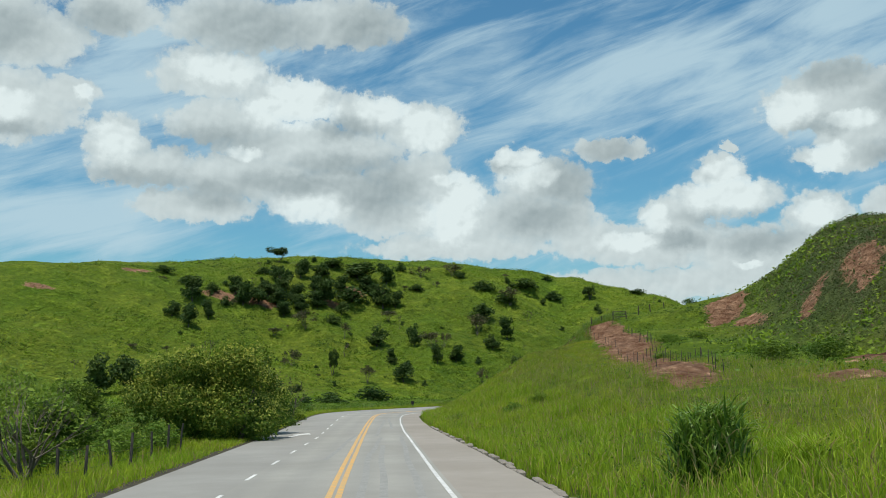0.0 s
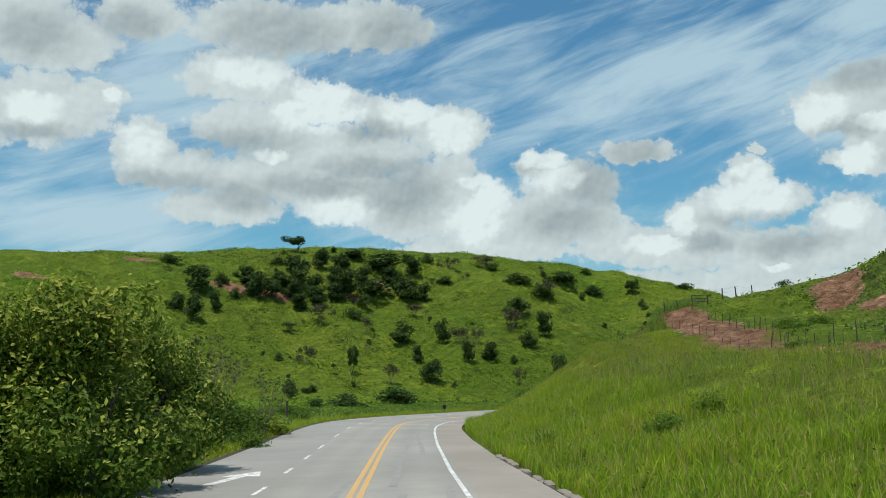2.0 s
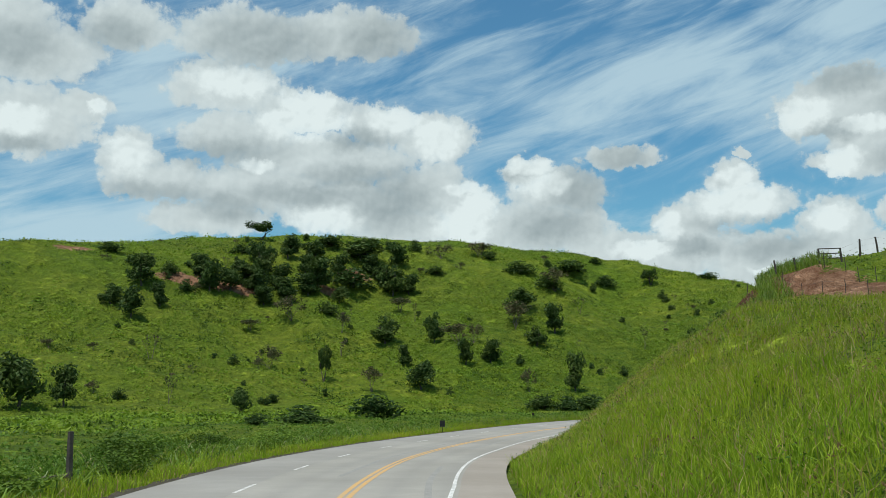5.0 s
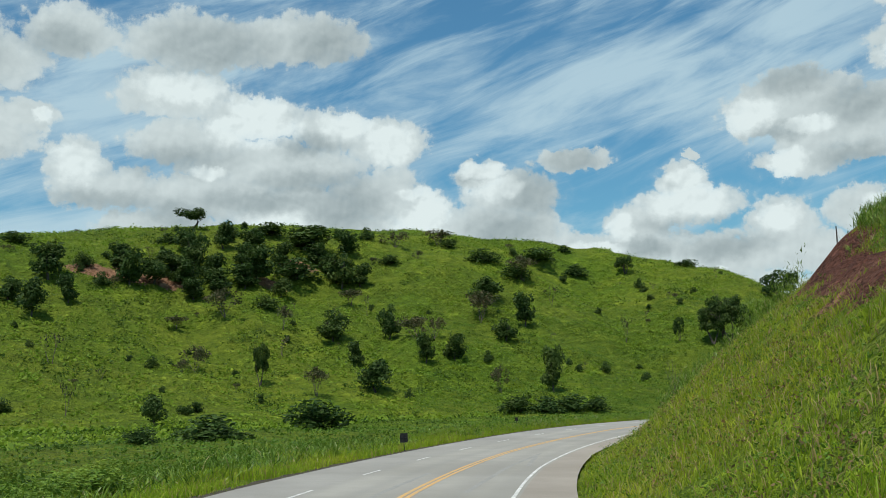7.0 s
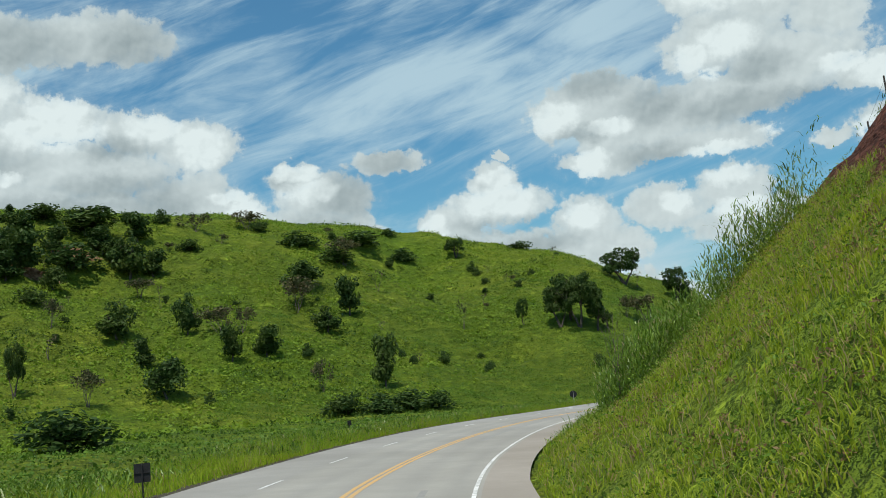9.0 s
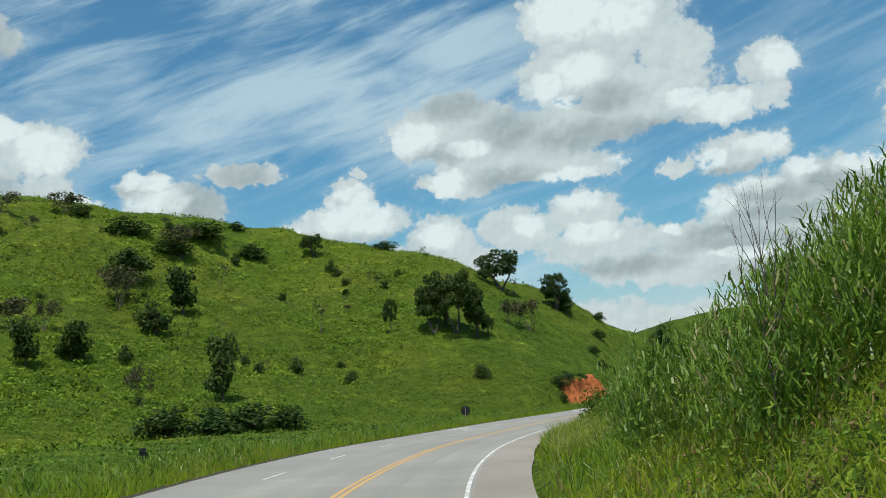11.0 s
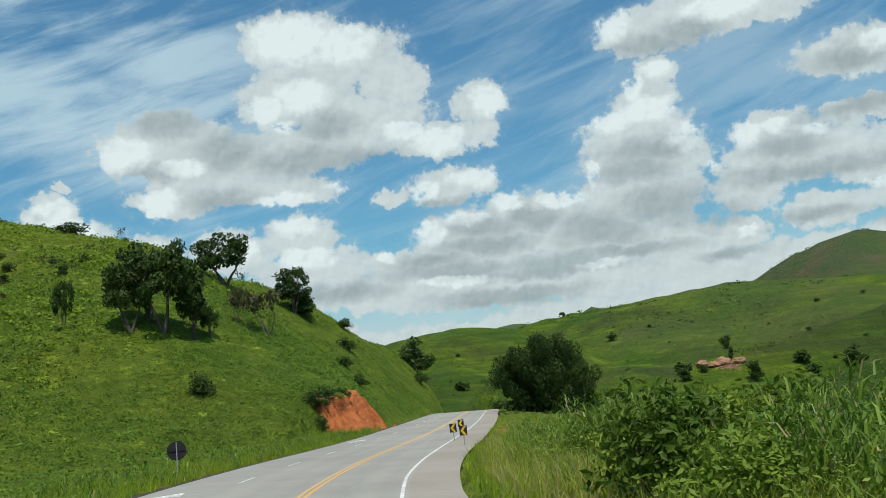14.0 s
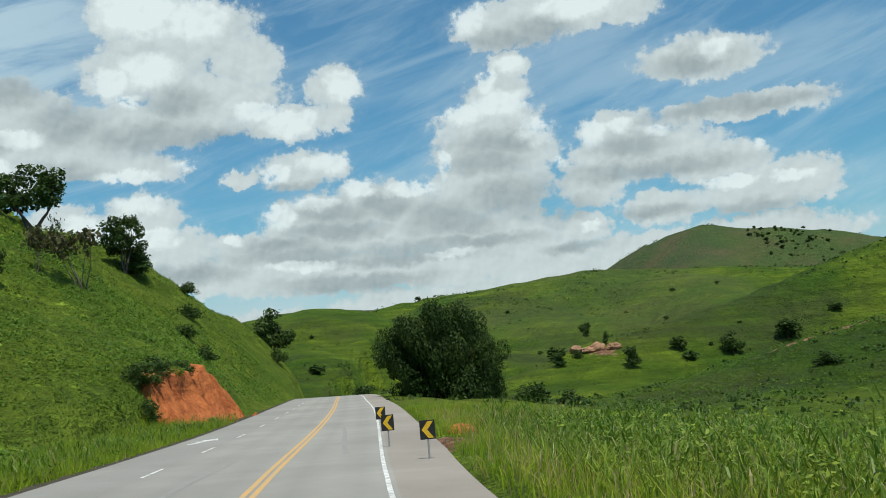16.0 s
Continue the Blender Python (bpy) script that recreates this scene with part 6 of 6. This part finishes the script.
def fence(name, places, height, radius, label, wires, seed):
    rng = random.Random(seed)
    thing = empty_thing(name, Matrix.Identity(4), label, "fence")
    feet = []
    for x, y in places:
        z = height_at(x, y)
        feet.append((x, y, z))
        ob = part("post", fence_post(height * rng.uniform(0.85, 1.15), radius, rng), None, thing)
        ob.matrix_basis = Matrix.LocRotScale((x, y, z), Euler((rng.uniform(-.06, .06), rng.uniform(-.06, .06), rng.uniform(0, 6))), None)
    for a, b in zip(feet, feet[1:]):
        for h in wires:
            wire_between(thing, a, b, h)
    return thing


fence("wire_fence", [(-13.4, 25.6), (-13.6, 29.4), (-12.9, 32.4), (-12.6, 34.0), (-12.9, 37.4), (-12.8, 39.2), (-13.5, 44.2), (-14.3, 49.4), (-14.0, 50.6)], 1.35, 0.06, "old wire fence of dark wooden posts in verge grass", (0.45, 0.8, 1.15), 5)
stakes = []
for k in range(40):
    y = 172 - 2.6 * k
    stakes.append((float(np.interp(y, [66, 81, 115, 149, 166, 172], [17.6, 19.4, 23.0, 27.0, 27.4, 26.0])) + 0.3 * math.sin(k * 2.1), y))
fence("stake_fence", stakes, 1.3, 0.032, "long row of thin wooden stakes along a bare earth track", (0.6, 1.1), 6)
fence("stake_fence", [(float(np.interp(172 - 5.0 * k, [70, 104, 134, 158, 174], [14.0, 18.0, 20.8, 22.2, 22.2])), 172 - 5.0 * k) for k in range(20)], 1.1, 0.03, "thin wooden stakes down the edge of an earth track", (0.5, 0.9), 7)
gate = fence("field_gate", [(23.0, 176.5), (24.7, 176.1), (26.6, 175.0), (29.0, 176.0), (31.5, 178.0), (34.0, 180.0), (37.0, 182.5)], 1.75, 0.1, "weathered wooden gate posts and rails at the track's top", (0.5, 1.0, 1.5), 8)
for h in (0.6, 1.05, 1.5):
    v, f = tube([(26.6, 175.0, height_at(26.6, 175.0) + h), (29.0, 176.0, height_at(29.0, 176.0) + h)], [0.05, 0.05], 5)
    part("rail", mesh_from("rail", v, f, MAT_POST), None, gate)
fence("wire_fence", [(22.0, 183.0), (24.5, 188.0), (27.5, 192.5), (31.0, 196.0)], 1.3, 0.05, "wire fence with wooden posts on the bank's top", (0.6, 1.1), 9)

# a lone post with a fallen pale rail on the left verge
rng = random.Random(3)
lone = empty_thing("fence_post", Matrix.Translation((-19.0, 116.0, height_at(-19.0, 116.0))), "single weathered wooden post standing in verge grass", "post")
part("post", fence_post(1.9, 0.12, rng), None, lone)
v, f = tube([(-20.6, 113.0, height_at(-20.6, 113) + 0.35), (-19.0, 116.0, height_at(-19.0, 116) + 0.45)], [0.06, 0.06], 5)
rail_ob = new("fallen_rail", mesh_from("fallen_rail", v, f, MAT_TWIG))
tagged(rail_ob, "pale wooden rail leaning in the grass by a post", "rail")


def chevron_sign(x, y, face, lean):
    """A curve marker: black panel with a yellow chevron on a thin post."""
    thing = empty_thing("chevron_sign", pose(x, y, height_at(x, y), lean, 0, face), "black curve marker with yellow chevron on a thin post", "road sign", "curve markers")
    v, f = tube([(0, 0.03, -0.3), (0, 0.03, 1.35)], [0.03, 0.03], 8)
    part("post", mesh_from("post", v, f, MAT_STEEL, True), None, thing)
    panel = part("panel", box_mesh("panel", (0.5, 0.012, 0.62), MAT_SIGN_BACK, 0.004, (0, -0.01, 1.15)), None, thing)
    z, y0 = 1.15, -0.0205
    shape = [(-0.19, z), (0.02, z + 0.27), (0.20, z + 0.27), (0.0, z), (0.20, z - 0.27), (0.02, z - 0.27)]
    me = bpy.data.meshes.new("chevron")
    me.from_pydata([(a, y0, b) for a, b in shape], [], [(0, 3, 2, 1), (0, 5, 4, 3)])
    me.materials.append(MAT_SIGN_YELLOW)
    part("chevron", me, None, panel, "yellow chevron pointing along the curve")
    for h in (0.95, 1.35):
        v, f = tube([(0, -0.02, h), (0, 0.06, h)], [0.012, 0.012], 6)
        part("bolt", mesh_from("bolt", v, f, MAT_STEEL), None, panel)
    return thing


chevron_sign(56.9, 276.6, -40, 0)
chevron_sign(60.6, 282.8, -44, 2)
chevron_sign(67.8, 291.6, -48, -2)


def sign_back(x, y, face, round_panel, size, height, label):
    """A sign seen from behind: dark sheet, pale strip and post."""
    thing = empty_thing("road_sign", pose(x, y, height_at(x, y), 0, 0, face), label, "road sign", "signs seen from behind")
    bm = bmesh.new()
    if round_panel:
        bmesh.ops.create_cone(bm, cap_ends=True, segments=32, radius1=size / 2, radius2=size / 2, depth=0.012, matrix=Matrix.Translation((0, 0, height)) @ Matrix.Rotation(radians(90), 4, 'X'))
    else:
        bmesh.ops.create_cube(bm, size=1.0, matrix=Matrix.LocRotScale((0, 0, height), None, (size * 0.85, 0.012, size)))
    part("panel", bm, MAT_SIGN_BACK, thing)
    part("post", box_mesh("post", (0.05, 0.05, height + size * 0.45 + 0.3), MAT_STEEL if round_panel else MAT_SIGN_BACK, 0.006, (0.0, -0.035, (height + size * 0.45 - 0.3) / 2)), None, thing)
    part("cross_bar", box_mesh("cross_bar", (size * 0.8, 0.03, 0.035), MAT_SIGN_BACK, 0.004, (0, -0.02, height)), None, thing)
    return thing


sign_back(35.0, 269.6, -22, True, 0.9, 1.55, "round traffic sign seen from behind with pale strip")
sign_back(-8.7, 180.5, 0, False, 0.6, 0.95, "small rectangular marker sign seen from behind")
sign_back(24.2, 264.0, -25, False, 0.45, 0.8, "small dark marker post sign seen from behind")
sign_back(3.0, 233.0, -15, False, 0.4, 0.8, "small dark marker post sign seen from behind")


def boulder(seed, size):
    rng = random.Random(seed)
    bm = bmesh.new()
    bmesh.ops.create_icosphere(bm, subdivisions=3, radius=1.0)
    for vtx in bm.verts:
        n = noise.fractal(vtx.co * 1.4 + Vector((seed, 0, 0)), 1.0, 2.0, 4)
        vtx.co *= 1 + 0.35 * n
        vtx.co.x *= size[0]
        vtx.co.y *= size[1]
        vtx.co.z *= size[2]
    return bm


for k, (x, y, a, b, c, turn) in enumerate([(317, 474, 2.4, 1.6, 1.5, -40), (321, 468, 2.8, 1.6, 1.8, -50), (324, 463, 2.4, 1.6, 1.5, -40), (318, 470, 2.6, 1.6, 1.1, -45)]):
    ob = part("rock_outcrop", boulder(k, (a, b, c)), MAT_ROCK, None)
    ob.matrix_basis = pose(x, y, height_at(x, y) + 0.8, 0, 0, turn)
    tagged(ob, "ochre and red rock outcrop at the foot of the hill", "rock", "rocks in the valley")
pile = part("earth_pile", boulder(90, (0.9, 0.6, 0.35)), MAT_EARTH, None)
pile.matrix_basis = pose(67.2, 285.2, height_at(67.2, 285.2) + 0.08, 0, 0, 40)
tagged(pile, "heap of dumped orange earth beside the shoulder", "earth pile")
# clods at the foot of the fresh earth cut
for k in range(14):
    rr = random.Random(800 + k)
    a, d = rr.uniform(-4, 6), rr.uniform(-1.6, 1.2)
    x, y = 80.1 + 0.786 * a - 0.618 * d, 326.8 + 0.618 * a + 0.786 * d
    ob = part("earth_clod", boulder(50 + k, [rr.uniform(0.12, 0.4) for _ in range(3)]), MAT_EARTH, None)
    ob.matrix_basis = pose(x, y, height_at(x, y) + 0.05, 0, 0, rr.uniform(0, 360))
    tagged(ob, "lump of fallen red earth below the cut bank", "earth clod", "fallen earth lumps")
